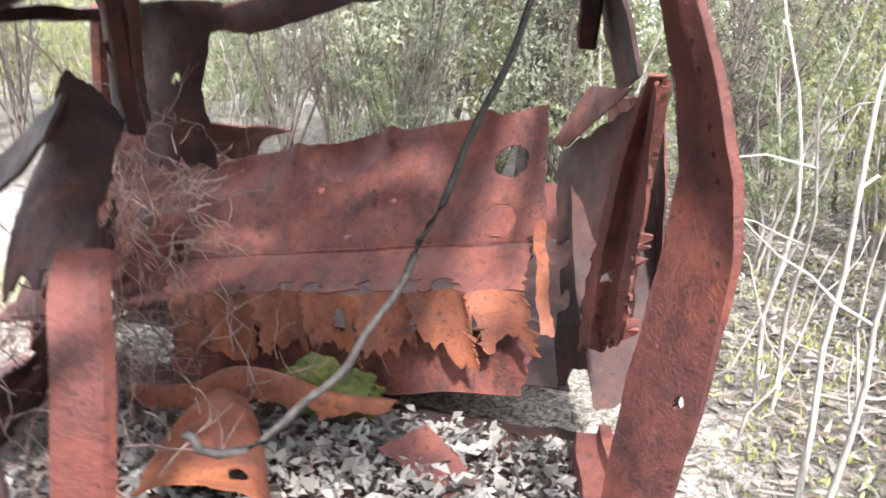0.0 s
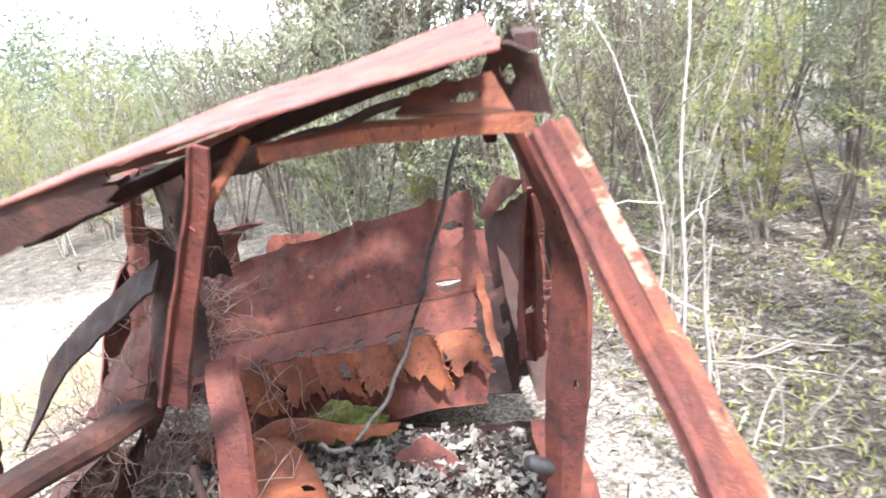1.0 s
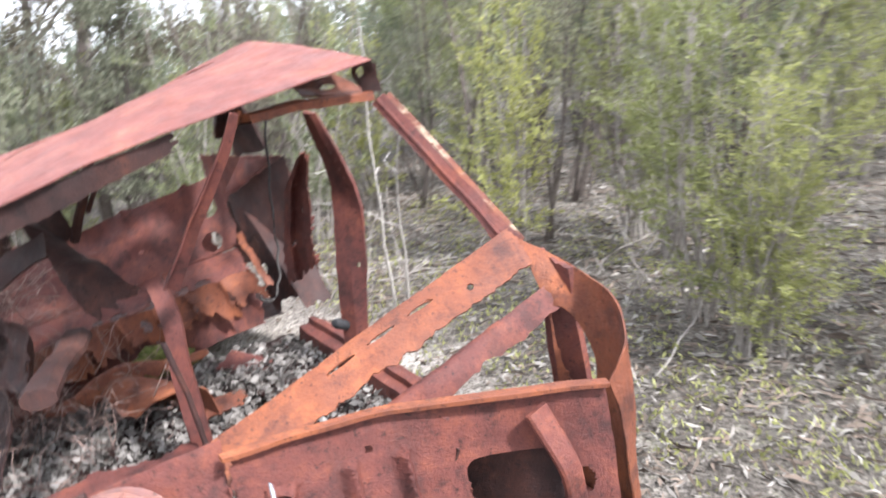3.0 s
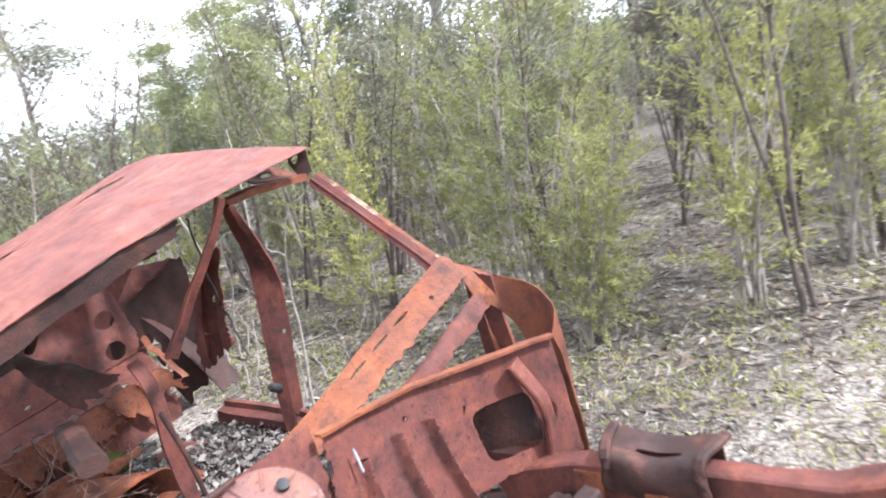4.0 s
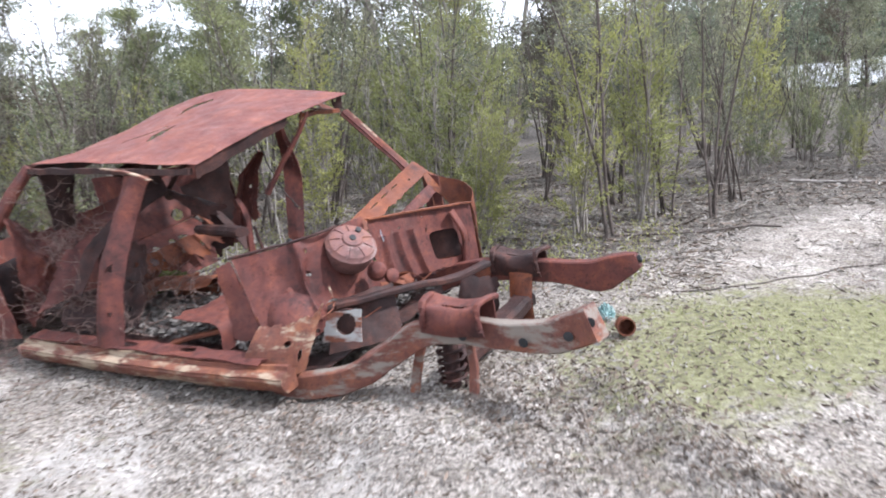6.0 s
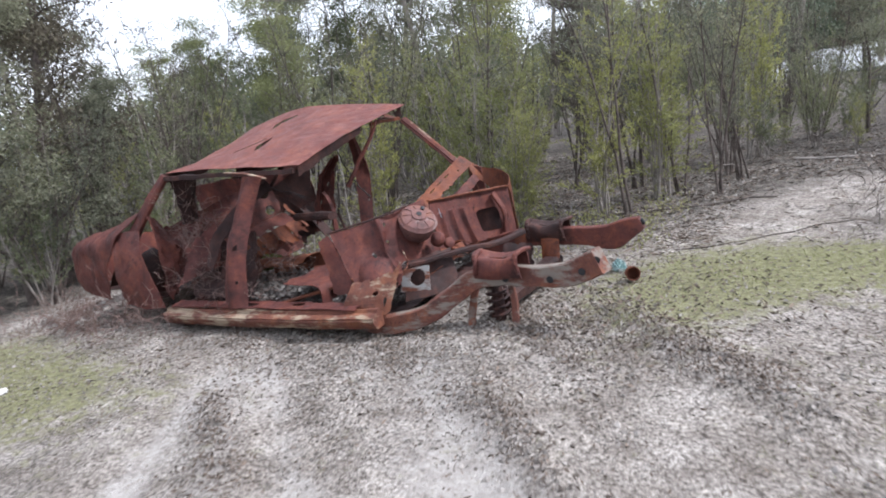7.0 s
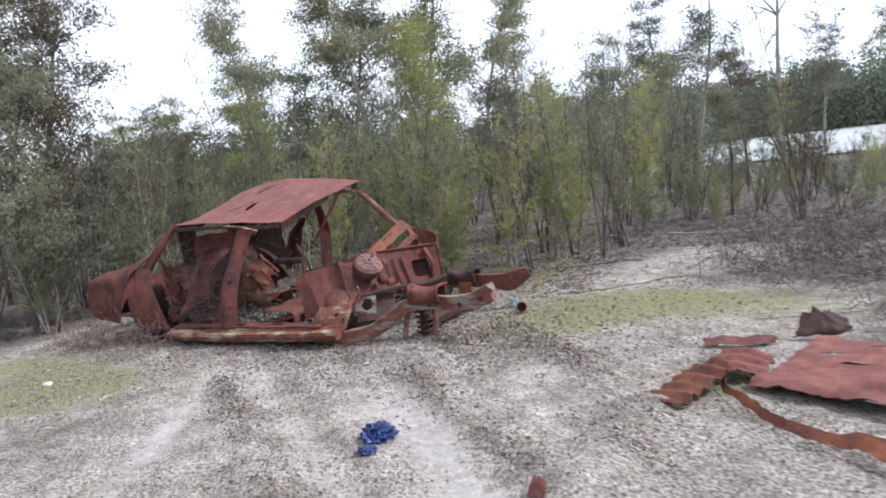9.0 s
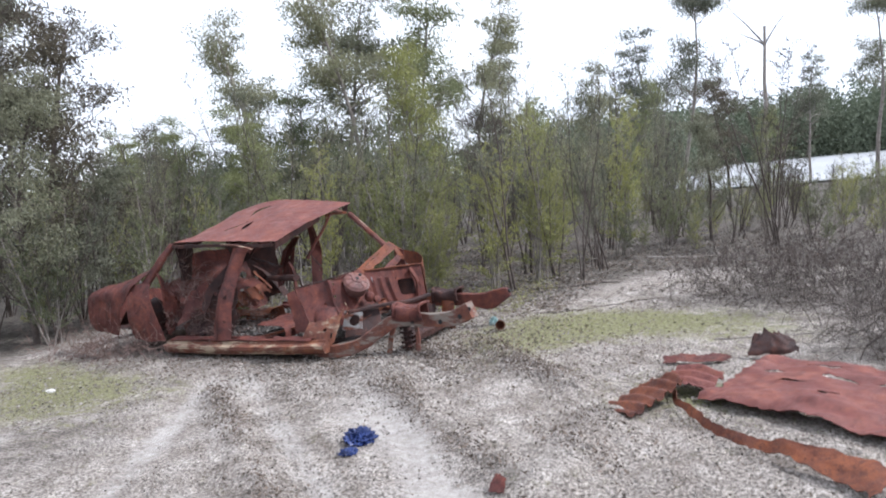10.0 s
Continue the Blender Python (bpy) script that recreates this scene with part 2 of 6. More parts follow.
def patch(f, nu, nv, dent=0.01, freq=5.0, ragged=(0, 0, 0, 0), holes=(), thick=0.004, seed=0, jag=22.0):
    """A sheet over (u, v) in 0..1. f gives the place. ragged: how far, as a share, the edges u=0, u=1, v=0, v=1 are
    eaten away. holes: (u, v, radius in u, radius in v[, power]); a high power gives a rounded rectangle."""
    bm = bmesh.new()
    s = seed * 7.31
    grid, uv = [], {}
    for i in range(nu + 1):
        col = []
        for j in range(nv + 1):
            u, v = i / nu, j / nv
            bite = lambda k, q: ragged[k] * max(0.0, 0.45 + 0.8 * nz(q * jag * 0.25, s + k, 3) + 0.45 * nz(q * jag, s + k, 1) + 0.3 * nz(q * jag * 2.7, s, k))
            a, b_ = bite(0, v), bite(1, v)
            c, d = bite(2, u), bite(3, u)
            a, b_, c, d = (min(0.42, k) for k in (a, b_, c, d))
            u, v = a + u * (1 - a - b_), c + v * (1 - c - d)
            for hu, hv, ru, rv, *pw in holes:
                du, dv = (u - hu) / ru, (v - hv) / rv
                k = pw[0] if pw else 2.0
                r = (abs(du) ** k + abs(dv) ** k) ** (1 / k)
                lim = 0.75 * max(1 / nu / ru, 1 / nv / rv)
                if 1e-6 < r and abs(r - 1) < lim * 0.72:
                    u, v = hu + du / r * ru, hv + dv / r * rv
            p = Vector(f(u, v))
            w = Vector((nz(p.x * freq, p.y * freq, p.z * freq + s), nz(p.y * freq + 9, p.z * freq, p.x * freq + s), nz(p.z * freq + 4, p.x * freq, p.y * freq + s)))
            w2 = Vector((nz(p.x * freq * 4, p.y * freq * 4, p.z * freq * 4 + s), nz(p.y * freq * 4, p.z * freq * 4, p.x * freq * 4 + s), nz(p.z * freq * 4, p.x * freq * 4, p.y * freq * 4 + s)))
            vert = bm.verts.new(p + w * dent + w2 * dent * 0.25)
            uv[vert] = (u, v)
            col.append(vert)
        grid.append(col)
    for i in range(nu):
        for j in range(nv):
            q = (grid[i][j], grid[i + 1][j], grid[i + 1][j + 1], grid[i][j + 1])
            cu, cv = sum(uv[k][0] for k in q) / 4, sum(uv[k][1] for k in q) / 4
            if any(abs((cu - hu) / ru) ** (pw[0] if pw else 2.0) + abs((cv - hv) / rv) ** (pw[0] if pw else 2.0) < 0.94 for hu, hv, ru, rv, *pw in holes):
                continue
            bm.faces.new(q)
    loose = [v for v in bm.verts if not v.link_faces]
    for v in loose:
        bm.verts.remove(v)
    return finish(thicken(bm, thick))


def quad(p00, p10, p11, p01, sag=(0, 0, 0)):
    """A bilinear surface over four corners, u along p00-p10, v along p00-p01, bulging by sag in its middle."""
    a, b, c, d, s = (Vector(p) for p in (p00, p10, p11, p01, sag))
    return lambda u, v: a * (1 - u) * (1 - v) + b * u * (1 - v) + c * u * v + d * (1 - u) * v + s * (16 * u * (1 - u) * v * (1 - v))


def along(points, q):
    """The place at the share q of a chain of points, smoothed (Catmull-Rom)."""
    n = len(points) - 1
    i = min(int(q * n), n - 1)
    t = q * n - i
    p = [Vector(points[max(0, min(n, k))]) for k in (i - 1, i, i + 1, i + 2)]
    return 0.5 * (2 * p[1] + (p[2] - p[0]) * t + (2 * p[0] - 5 * p[1] + 4 * p[2] - p[3]) * t * t + (3 * p[1] - p[0] - 3 * p[2] + p[3]) * t ** 3)


def loft(rails):
    """A surface between chains of points: u runs along each chain, v from chain to chain."""
    def f(u, v):
        return along([along(r, u) for r in rails], v)
    return f


def straight(rails):
    """As loft, but with straight stretches and sharp kinks."""
    def cut(pts, q):
        n = len(pts) - 1
        i = min(int(q * n), n - 1)
        return Vector(pts[i]).lerp(Vector(pts[i + 1]), q * n - i)
    return lambda u, v: cut([cut(r, u) for r in rails], v)


def sweep(points, profile, steps=24, up=(0, 0, 1), size=None, dent=0.004, seed=0, cap=True, sharp=0.6):
    """A closed profile (list of (side, up) metres) drawn along a chain of points."""
    bm = bmesh.new()
    rings, up = [], Vector(up)
    for i in range(steps + 1):
        q = i / steps
        p = along(points, q)
        t = (along(points, min(1, q + 0.01)) - along(points, max(0, q - 0.01))).normalized()
        side = t.cross(up).normalized()
        top = side.cross(t).normalized()
        k = size(q) if size else 1.0
        ring = []
        for a, b in profile:
            w = p + side * a * k + top * b * k
            w = w + Vector((nz(w.x * 9, w.y * 9, w.z * 9 + seed), nz(w.y * 9, w.z * 9 + seed, w.x * 9), nz(w.z * 9 + seed, w.x * 9, w.y * 9))) * dent
            ring.append(bm.verts.new(w))
        rings.append(ring)
    n = len(profile)
    for r0, r1 in zip(rings, rings[1:]):
        for k in range(n):
            bm.faces.new((r0[k], r0[(k + 1) % n], r1[(k + 1) % n], r1[k]))
    if cap:
        bm.faces.new(rings[0][::-1])
        bm.faces.new(rings[-1])
    bmesh.ops.recalc_face_normals(bm, faces=bm.faces[:])
    return finish(bm, sharp)


def disc(r, n=6):
    return [(r * math.cos(6.28319 * k / n), r * math.sin(6.28319 * k / n)) for k in range(n)]


def channel(w, h, t=0.004, lip=0.0):
    """A U of pressed steel, open downwards, w wide and h deep, with turned-out lips."""
    o = [(-w / 2 - lip, -h), (-w / 2, -h), (-w / 2, 0), (-w / 4, 0.006), (w / 4, 0.006), (w / 2, 0), (w / 2, -h), (w / 2 + lip, -h)]
    i = [(w / 2 + lip, -h + t), (w / 2 - t, -h + t), (w / 2 - t, -t), (-w / 2 + t, -t), (-w / 2 + t, -h + t), (-w / 2 - lip, -h + t)]
    return (o + i) if lip else [o[1], *o[2:6], o[6], (w / 2 - t, -h), *i[2:4], (-w / 2 + t, -h)]


def box_profile(w, h, r=0.012):
    a, b = w / 2, h / 2
    return [(-a + r, -b), (a - r, -b), (a, -b + r), (a, b - r), (a - r, b), (-a + r, b), (-a, b - r), (-a, -b + r)]


def lathe(profile, n=28, m=Matrix(), wobble=0.0):
    """A body of revolution from (radius, height) points, closed on its axis."""
    bm = bmesh.new()
    rings = []
    for r, h in profile:
        rings.append([bm.verts.new(m @ Vector((r * math.cos(6.28319 * k / n) * (1 + wobble * nz(k * 0.7, h * 9, 2)), r * math.sin(6.28319 * k / n), h))) for k in range(n)])
    for r0, r1 in zip(rings, rings[1:]):
        for k in range(n):
            bm.faces.new((r0[k], r0[(k + 1) % n], r1[(k + 1) % n], r1[k]))
    bm.faces.new(rings[0][::-1])
    bm.faces.new(rings[-1])
    bmesh.ops.recalc_face_normals(bm, faces=bm.faces[:])
    return finish(bm)


def mesh_of(name, verts, faces, mat, smooth=False):
    me = bpy.data.meshes.new(name)
    me.from_pydata(verts, [], faces)
    me.materials.append(mat)
    if smooth:
        me.polygons.foreach_set("use_smooth", [True] * len(me.polygons))
    return me


def tubes(name, chains, mat, sides=5):
    """Many thin stems in one mesh; chains: (points, radius at the start, radius at the end)."""
    verts, faces = [], []
    for pts, r0, r1 in chains:
        n = len(pts)
        base = len(verts)
        for i, p in enumerate(pts):
            p = Vector(p)
            t = (Vector(pts[min(i + 1, n - 1)]) - Vector(pts[max(i - 1, 0)])).normalized()
            a = t.orthogonal().normalized()
            b = t.cross(a)
            r = r0 + (r1 - r0) * i / (n - 1)
            for k in range(sides):
                w = 6.28319 * k / sides
                verts.append(p + a * (r * math.cos(w)) + b * (r * math.sin(w)))
        for i in range(n - 1):
            for k in range(sides):
                q = base + i * sides
                faces.append((q + k, q + (k + 1) % sides, q + sides + (k + 1) % sides, q + sides + k))
    return mesh_of(name, verts, faces, mat, True)


def flakes(name, pos, along_v, length, width, mat, rng, bend=0.25):
    """Many small leaves, each two folded quads; numpy arrays of places, directions, lengths and widths."""
    n = len(pos)
    d = along_v / (np.linalg.norm(along_v, axis=1, keepdims=True) + 1e-9)
    r = rng.normal(size=(n, 3))
    s = np.cross(d, r)
    s /= np.linalg.norm(s, axis=1, keepdims=True) + 1e-9
    nrm = np.cross(s, d)
    L, W = length[:, None], width[:, None]
    v = np.empty((n, 5, 3))
    v[:, 0] = pos
    v[:, 1] = pos + d * L * 0.45 + s * W * 0.5 + nrm * L * bend * 0.2
    v[:, 2] = pos + d * L + nrm * L * bend * -0.3
    v[:, 3] = pos + d * L * 0.5 - s * W * 0.5 + nrm * L * bend * 0.2
    me = bpy.data.meshes.new(name)
    v = v[:, :4].reshape(-1, 3)
    me.vertices.add(len(v))
    me.vertices.foreach_set("co", v.ravel())
    me.loops.add(n * 4)
    me.loops.foreach_set("vertex_index", np.arange(n * 4))
    me.polygons.add(n)
    me.polygons.foreach_set("loop_start", np.arange(n) * 4)
    me.polygons.foreach_set("loop_total", np.full(n, 4))
    me.update(calc_edges=True)
    me.materials.append(mat)
    return me


# ---- ground, lake ----
def wave(x, y, k=1.0, s=0.0):
    return (np.sin(x * 1.7 * k + y * 0.9 * k + s) + np.sin(x * 0.8 * k - y * 2.1 * k + 1.3 + s) + np.sin(x * 3.1 * k + y * 2.6 * k + 2.1 + 2 * s) * 0.6 + np.sin(-x * 4.3 * k + y * 3.7 * k + 0.4 + s) * 0.4) / 3.0


def blob(x, y, cx, cy, rx, ry):
    return np.exp(-(((x - cx) / rx) ** 2 + ((y - cy) / ry) ** 2))


def rut(x, y, x0, y0, x1, y1, w):
    """How near (x, y) is to the line of a wheel track."""
    dx, dy = x1 - x0, y1 - y0
    t = np.clip(((x - x0) * dx + (y - y0) * dy) / (dx * dx + dy * dy), 0, 1)
    d = np.hypot(x - x0 - t * dx, y - y0 - t * dy)
    return np.exp(-(d / w) ** 2)


def height(x, y):
    z = 0.014 * wave(x, y) + 0.010 * wave(x, y, 2.7, 1.0) + 0.006 * wave(x, y, 6.3, 2.0) + 0.003 * wave(x, y, 15.0, 0.5)
    track = -0.035 * rut(x, y, -0.74, -1.06, 3.0, -4.3, 0.17) - 0.03 * rut(x, y, -0.82, -1.24, 1.0, -4.4, 0.17) - 0.03 * rut(x, y, 0.41, -1.11, 3.6, -4.3, 0.16)
    track = track + 0.04 * rut(x, y, -0.5, -1.65, 2.2, -4.0, 0.11) + 0.035 * rut(x, y, 0.9, -1.35, 2.9, -3.2, 0.11)
    track = track + 0.06 * rut(x, y, 1.25, -0.30, 2.3, -1.35, 0.13) + 0.05 * rut(x, y, 2.62, -1.78, 2.60, -2.6, 0.15)
    near = np.exp(-((x / 30.0) ** 2 + (y / 30.0) ** 2))
    forest = np.clip((y - 1.0) / 3.0, 0, 1) * near * np.exp(-(y / 13.0) ** 2)
    return (z + track) * near + 0.04 * wave(x, y, 0.6, 4.0) * forest


def axis(lo, hi, step, far):
    core = list(np.arange(lo, hi + 1e-6, step))
    out, d = [], step
    while (out[-1] if out else 0) < far:
        d *= 1.35
        out.append((out[-1] if out else 0) + d)
    return np.array([lo - o for o in reversed(out)] + core + [hi + o for o in out])


gx, gy = axis(-7.0, 7.0, 0.06, 2500), axis(-6.5, 7.0, 0.06, 2500)
GX, GY = np.meshgrid(gx, gy, indexing="ij")
GZ = height(GX, GY)
ni, nj = GX.shape
gv = np.stack([GX, GY, GZ], -1).reshape(-1, 3)
ii, jj = np.meshgrid(np.arange(ni - 1), np.arange(nj - 1), indexing="ij")
k0 = (ii * nj + jj).ravel()
gf = np.stack([k0, k0 + nj, k0 + nj + 1, k0 + 1], -1)
gm = bpy.data.meshes.new("ground")
gm.vertices.add(len(gv))
gm.vertices.foreach_set("co", gv.ravel())
gm.loops.add(gf.size)
gm.loops.foreach_set("vertex_index", gf.ravel())
gm.polygons.add(len(gf))
gm.polygons.foreach_set("loop_start", np.arange(len(gf)) * 4)
gm.polygons.foreach_set("loop_total", np.full(len(gf), 4))
gm.update(calc_edges=True)
gm.polygons.foreach_set("use_smooth", np.ones(len(gf), dtype=bool))
edge = 0.5 + 2.3 / (1 + np.exp(-(GX - 1.4) * 2.2)) + 0.5 * wave(GX, GY, 0.8, 3.0)
bare = 0.8 * np.clip(1.0 - (GY - edge) / (0.7 + 1.5 / (1 + np.exp(-(GX - 0.6) * 3.0))), 0, 1)
bare = bare + 0.12 * wave(GX, GY, 1.3, 5.0)
# mulch ridges; the last blob darkens the soil as shade along the near sill
ridge_and_sill_shade = rut(GX, GY, -0.5, -1.65, 2.2, -4.0, 0.12) + rut(GX, GY, 0.9, -1.35, 2.9, -3.2, 0.12) + 0.8 * rut(GX, GY, 1.25, -0.30, 2.3, -1.35, 0.11) + rut(GX, GY, 2.62, -1.78, 2.60, -2.6, 0.18) + 1.2 * blob(GX, GY, -0.6, -1.0, 1.5, 0.22)
bare = bare - (0.24 + 0.25 * wave(GX, GY, 4.0, 2.0)) * ridge_and_sill_shade - 0.5 * blob(GX, GY, -0.8, 0.0, 1.6, 0.7) - 0.42 * blob(GX, GY, -0.58, -2.90, 0.75, 0.75) - 0.42 * blob(GX, GY, -2.31, -1.93, 1.1, 0.7)
bare = bare * (1 / (1 + np.exp(-(GX + 4.3 + 0.4 * wave(GX, GY)) * 2.5)))
streaks = ((-0.74, -1.06, 3.0, -4.3), (-0.82, -1.24, 1.0, -4.4), (0.41, -1.11, 3.6, -4.3), (-0.60, -1.30, 2.0, -4.4), (-1.6, -2.4, -0.2, -4.2), (0.1, -1.2, 3.1, -3.9))
pale = sum((0.72 - 0.06 * k) * rut(GX, GY, *s, 0.09 + 0.03 * (k % 3)) for k, s in enumerate(streaks))
pale = pale * (0.75 + 0.5 * wave(GX, GY, 2.2, 0.7) + 0.25 * wave(GX, GY, 7.0, 1.7))
moss = 0.85 * blob(GX, GY, 1.65, 0.45, 0.75, 0.85) + 0.70 * blob(GX, GY, 2.6, 0.75, 0.8, 0.45) + 0.75 * blob(GX, GY, -1.9, -1.75, 0.9, 0.40) + 0.6 * blob(GX, GY, 3.0, -1.3, 0.4, 0.4) + 0.55 * blob(GX, GY, -3.1, -1.5, 0.7, 0.4)
moss = moss + 0.55 * blob(GX, GY, 1.5, -0.15, 0.5, 0.45) + 0.5 * blob(GX, GY, -1.7, -2.4, 0.9, 0.55) + 0.4 * blob(GX, GY, 3.2, 0.3, 0.6, 0.4)
moss = moss - 0.35 * blob(GX, GY, 2.17, -0.29, 0.4, 0.3)
moss = moss + 0.15 * wave(GX, GY, 2.0) * (moss > 0.15)
for n_, a_ in (("bare", bare), ("moss", moss), ("pale", pale)):
    at_ = gm.attributes.new(n_, "FLOAT", "POINT")
    at_.data.foreach_set("value", a_.ravel().astype(np.float32))
gm.materials.append(ground_material())
tagged(new("ground", gm), "pale sandy clay ground with wheel ruts, green moss and leaf litter", "ground", kind="structure")


def ground_z(x, y):
    return float(height(np.array(x), np.array(y)))


bm = bmesh.new()
shore = [(-4 + 0.4 * math.sin(k * 1.3), 27 + 1.2 * math.sin(k * 0.9)) for k in range(1)] + [(-6 + 9 * k, 26.5 + 1.6 * math.sin(k * 1.7) - 0.9 * k) for k in range(14)] + [(140, 150), (-6, 120)]
bm.faces.new([bm.verts.new((x, y, 0.03)) for x, y in shore])
bmesh.ops.triangulate(bm, faces=bm.faces[:])
tagged(part("water", bm, water_material()), "still bright lake water behind the scrub", "lake", kind="structure")


# ---- the car wreck ----
car = thing("car_wreck", "burnt-out rusted sedan shell without wheels or doors on sandy ground", "car wreck")


# roof: high on the far side, sunk towards the near side
roof_f = loft([[(-0.659, -0.531, 1.030), (-1.096, -0.546, 1.054), (-1.503, -0.545, 1.080), (-1.920, -0.554, 1.087)],
               [(-0.611, -0.219, 1.132), (-1.043, -0.224, 1.164), (-1.484, -0.224, 1.157), (-1.945, -0.261, 1.121)],
               [(-0.549, 0.145, 1.224), (-1.008, 0.139, 1.269), (-1.509, 0.139, 1.250), (-1.997, 0.108, 1.198)],
               [(-0.536, 0.579, 1.298), (-1.014, 0.577, 1.364), (-1.575, 0.580, 1.400), (-2.027, 0.511, 1.321)]])
roof = part("roof", patch(roof_f, 130, 72, 0.008, 4.0, (0.015, 0.02, 0.01, 0.012),
            holes=((0.693, 0.735, 0.012, 0.030), (0.698, 0.785, 0.020, 0.032), (0.680, 0.825, 0.022, 0.022), (0.655, 0.845, 0.024, 0.018), (0.63, 0.862, 0.016, 0.014), (0.695, 0.33, 0.014, 0.03), (0.678, 0.375, 0.020, 0.035), (0.660, 0.425, 0.022, 0.035), (0.642, 0.475, 0.020, 0.035), (0.624, 0.525, 0.012, 0.03), (0.515, 0.31, 0.014, 0.028), (0.526, 0.36, 0.026, 0.040), (0.540, 0.41, 0.028, 0.040), (0.553, 0.46, 0.022, 0.038), (0.562, 0.505, 0.014, 0.028)), thick=0.003, seed=3), RUST_ROOF, car, "pinkish-red rusted roof skin with torn slits")
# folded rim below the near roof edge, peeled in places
part("drip_rail", sweep([(-0.698, -0.532, 1.015), (-1.096, -0.551, 1.034), (-1.504, -0.555, 1.055), (-1.920, -0.564, 1.067)], [(-0.02, -0.03), (0.012, -0.03), (0.014, 0.0), (-0.02, 0.0)], 30, dent=0.012, seed=2), RUST_DARK_AND_SHADE, car)
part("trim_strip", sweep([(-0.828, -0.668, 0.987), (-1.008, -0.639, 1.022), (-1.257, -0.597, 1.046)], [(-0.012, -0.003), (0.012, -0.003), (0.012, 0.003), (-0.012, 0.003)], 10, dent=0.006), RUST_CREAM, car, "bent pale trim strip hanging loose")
part("rear_header", patch(loft([[(-1.961, -0.575, 1.087), (-1.970, -0.274, 1.100), (-2.011, 0.077, 1.159), (-2.019, 0.486, 1.258)], [(-1.979, -0.589, 0.995), (-1.960, -0.290, 1.012), (-1.998, 0.044, 1.093), (-2.016, 0.475, 1.236)]]), 50, 8, 0.012, 6, (0.02, 0.02, 0.02, 0.35), thick=0.006, seed=6), RUST_DARK_AND_SHADE, car)
part("rear_pillar", patch(loft([[(-1.938, -0.530, 1.074), (-1.947, -0.500, 0.885), (-1.957, -0.487, 0.684)], [(-1.923, -0.387, 1.091), (-1.913, -0.385, 0.894), (-1.939, -0.393, 0.677)], [(-1.947, -0.264, 1.089), (-1.938, -0.306, 0.916), (-2.009, -0.300, 0.666)]]), 26, 16, 0.018, 7, (0.0, 0.15, 0.06, 0.12), ((0.45, 0.6, 0.04, 0.06),), thick=0.006, seed=7), RUST_DARK_AND_SHADE, car)
part("roof_bow", sweep([(-1.286, -0.502, 1.017), (-1.242, -0.179, 1.129), (-1.235, 0.138, 1.221), (-1.228, 0.497, 1.318)], channel(0.07, 0.03, 0.004, 0.015), 20, dent=0.008), RUST_DARK_AND_SHADE, car)
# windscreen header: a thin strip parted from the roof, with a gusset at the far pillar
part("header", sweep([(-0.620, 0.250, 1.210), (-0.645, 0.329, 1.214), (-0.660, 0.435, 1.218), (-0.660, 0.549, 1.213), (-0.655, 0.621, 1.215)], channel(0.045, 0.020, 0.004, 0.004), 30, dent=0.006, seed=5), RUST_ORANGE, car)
part("header_face", patch(lambda u, v: roof_f(0.012, 0.02 + 0.60 * u) + Vector((-0.012 - 0.01 * v, 0, -0.004 - v * (0.075 - 0.035 * u * u))), 50, 8, 0.006, 7, (0.01, 0.06, 0.0, 0.16), thick=0.004, seed=8), RUST_DARK_AND_SHADE, car)
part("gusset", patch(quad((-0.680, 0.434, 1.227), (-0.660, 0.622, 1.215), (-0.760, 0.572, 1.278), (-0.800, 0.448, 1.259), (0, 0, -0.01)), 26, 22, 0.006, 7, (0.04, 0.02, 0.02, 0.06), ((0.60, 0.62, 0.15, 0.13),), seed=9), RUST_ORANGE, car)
part("roof_rail", sweep([(-1.167, 0.657, 1.321), (-1.419, 0.662, 1.336), (-1.889, 0.592, 1.235), (-2.196, 0.595, 1.043)], box_profile(0.05, 0.035, 0.006), 34, dent=0.008, seed=8), RUST_DARK_AND_SHADE, car)
part("pillar_head", patch(loft([[(-0.600, 0.558, 1.313), (-0.600, 0.592, 1.310), (-0.620, 0.624, 1.291)], [(-0.660, 0.577, 1.271), (-0.640, 0.602, 1.269), (-0.630, 0.638, 1.251)], [(-0.655, 0.606, 1.213), (-0.645, 0.620, 1.216), (-0.630, 0.648, 1.211)]]), 16, 16, 0.006, 8, (0.05, 0.04, 0.03, 0.03), ((0.35, 0.45, 0.14, 0.16),), thick=0.005, seed=10), RUST_DARK_AND_SHADE, car)
# far windscreen pillar with its raised ridge
a_far = [(-0.620, 0.625, 1.197), (-0.518, 0.671, 1.076), (-0.417, 0.716, 0.957), (-0.284, 0.776, 0.799)]
part("windscreen_pillar", sweep(a_far, [(-0.040, -0.022), (0.038, -0.022), (0.042, 0.004), (0.020, 0.010), (0.014, 0.022), (0.006, 0.022), (0.0, 0.008), (-0.036, 0.010)], 28, up=(0.6, -0.6, 0.5), dent=0.004, size=lambda q: 0.56 + 0.45 * max(0, q - 0.82) * 4), RUST, car)
part("gutter", sweep([Vector(p) + Vector((0.010, 0.028, 0.010)) for p in a_far], [(-0.005, -0.006), (0.010, -0.006), (0.010, 0.006), (-0.005, 0.006)], 26, up=(0.6, -0.6, 0.5), dent=0.004, seed=4), RUST_CREAM, car, "pale bare metal gutter strip")

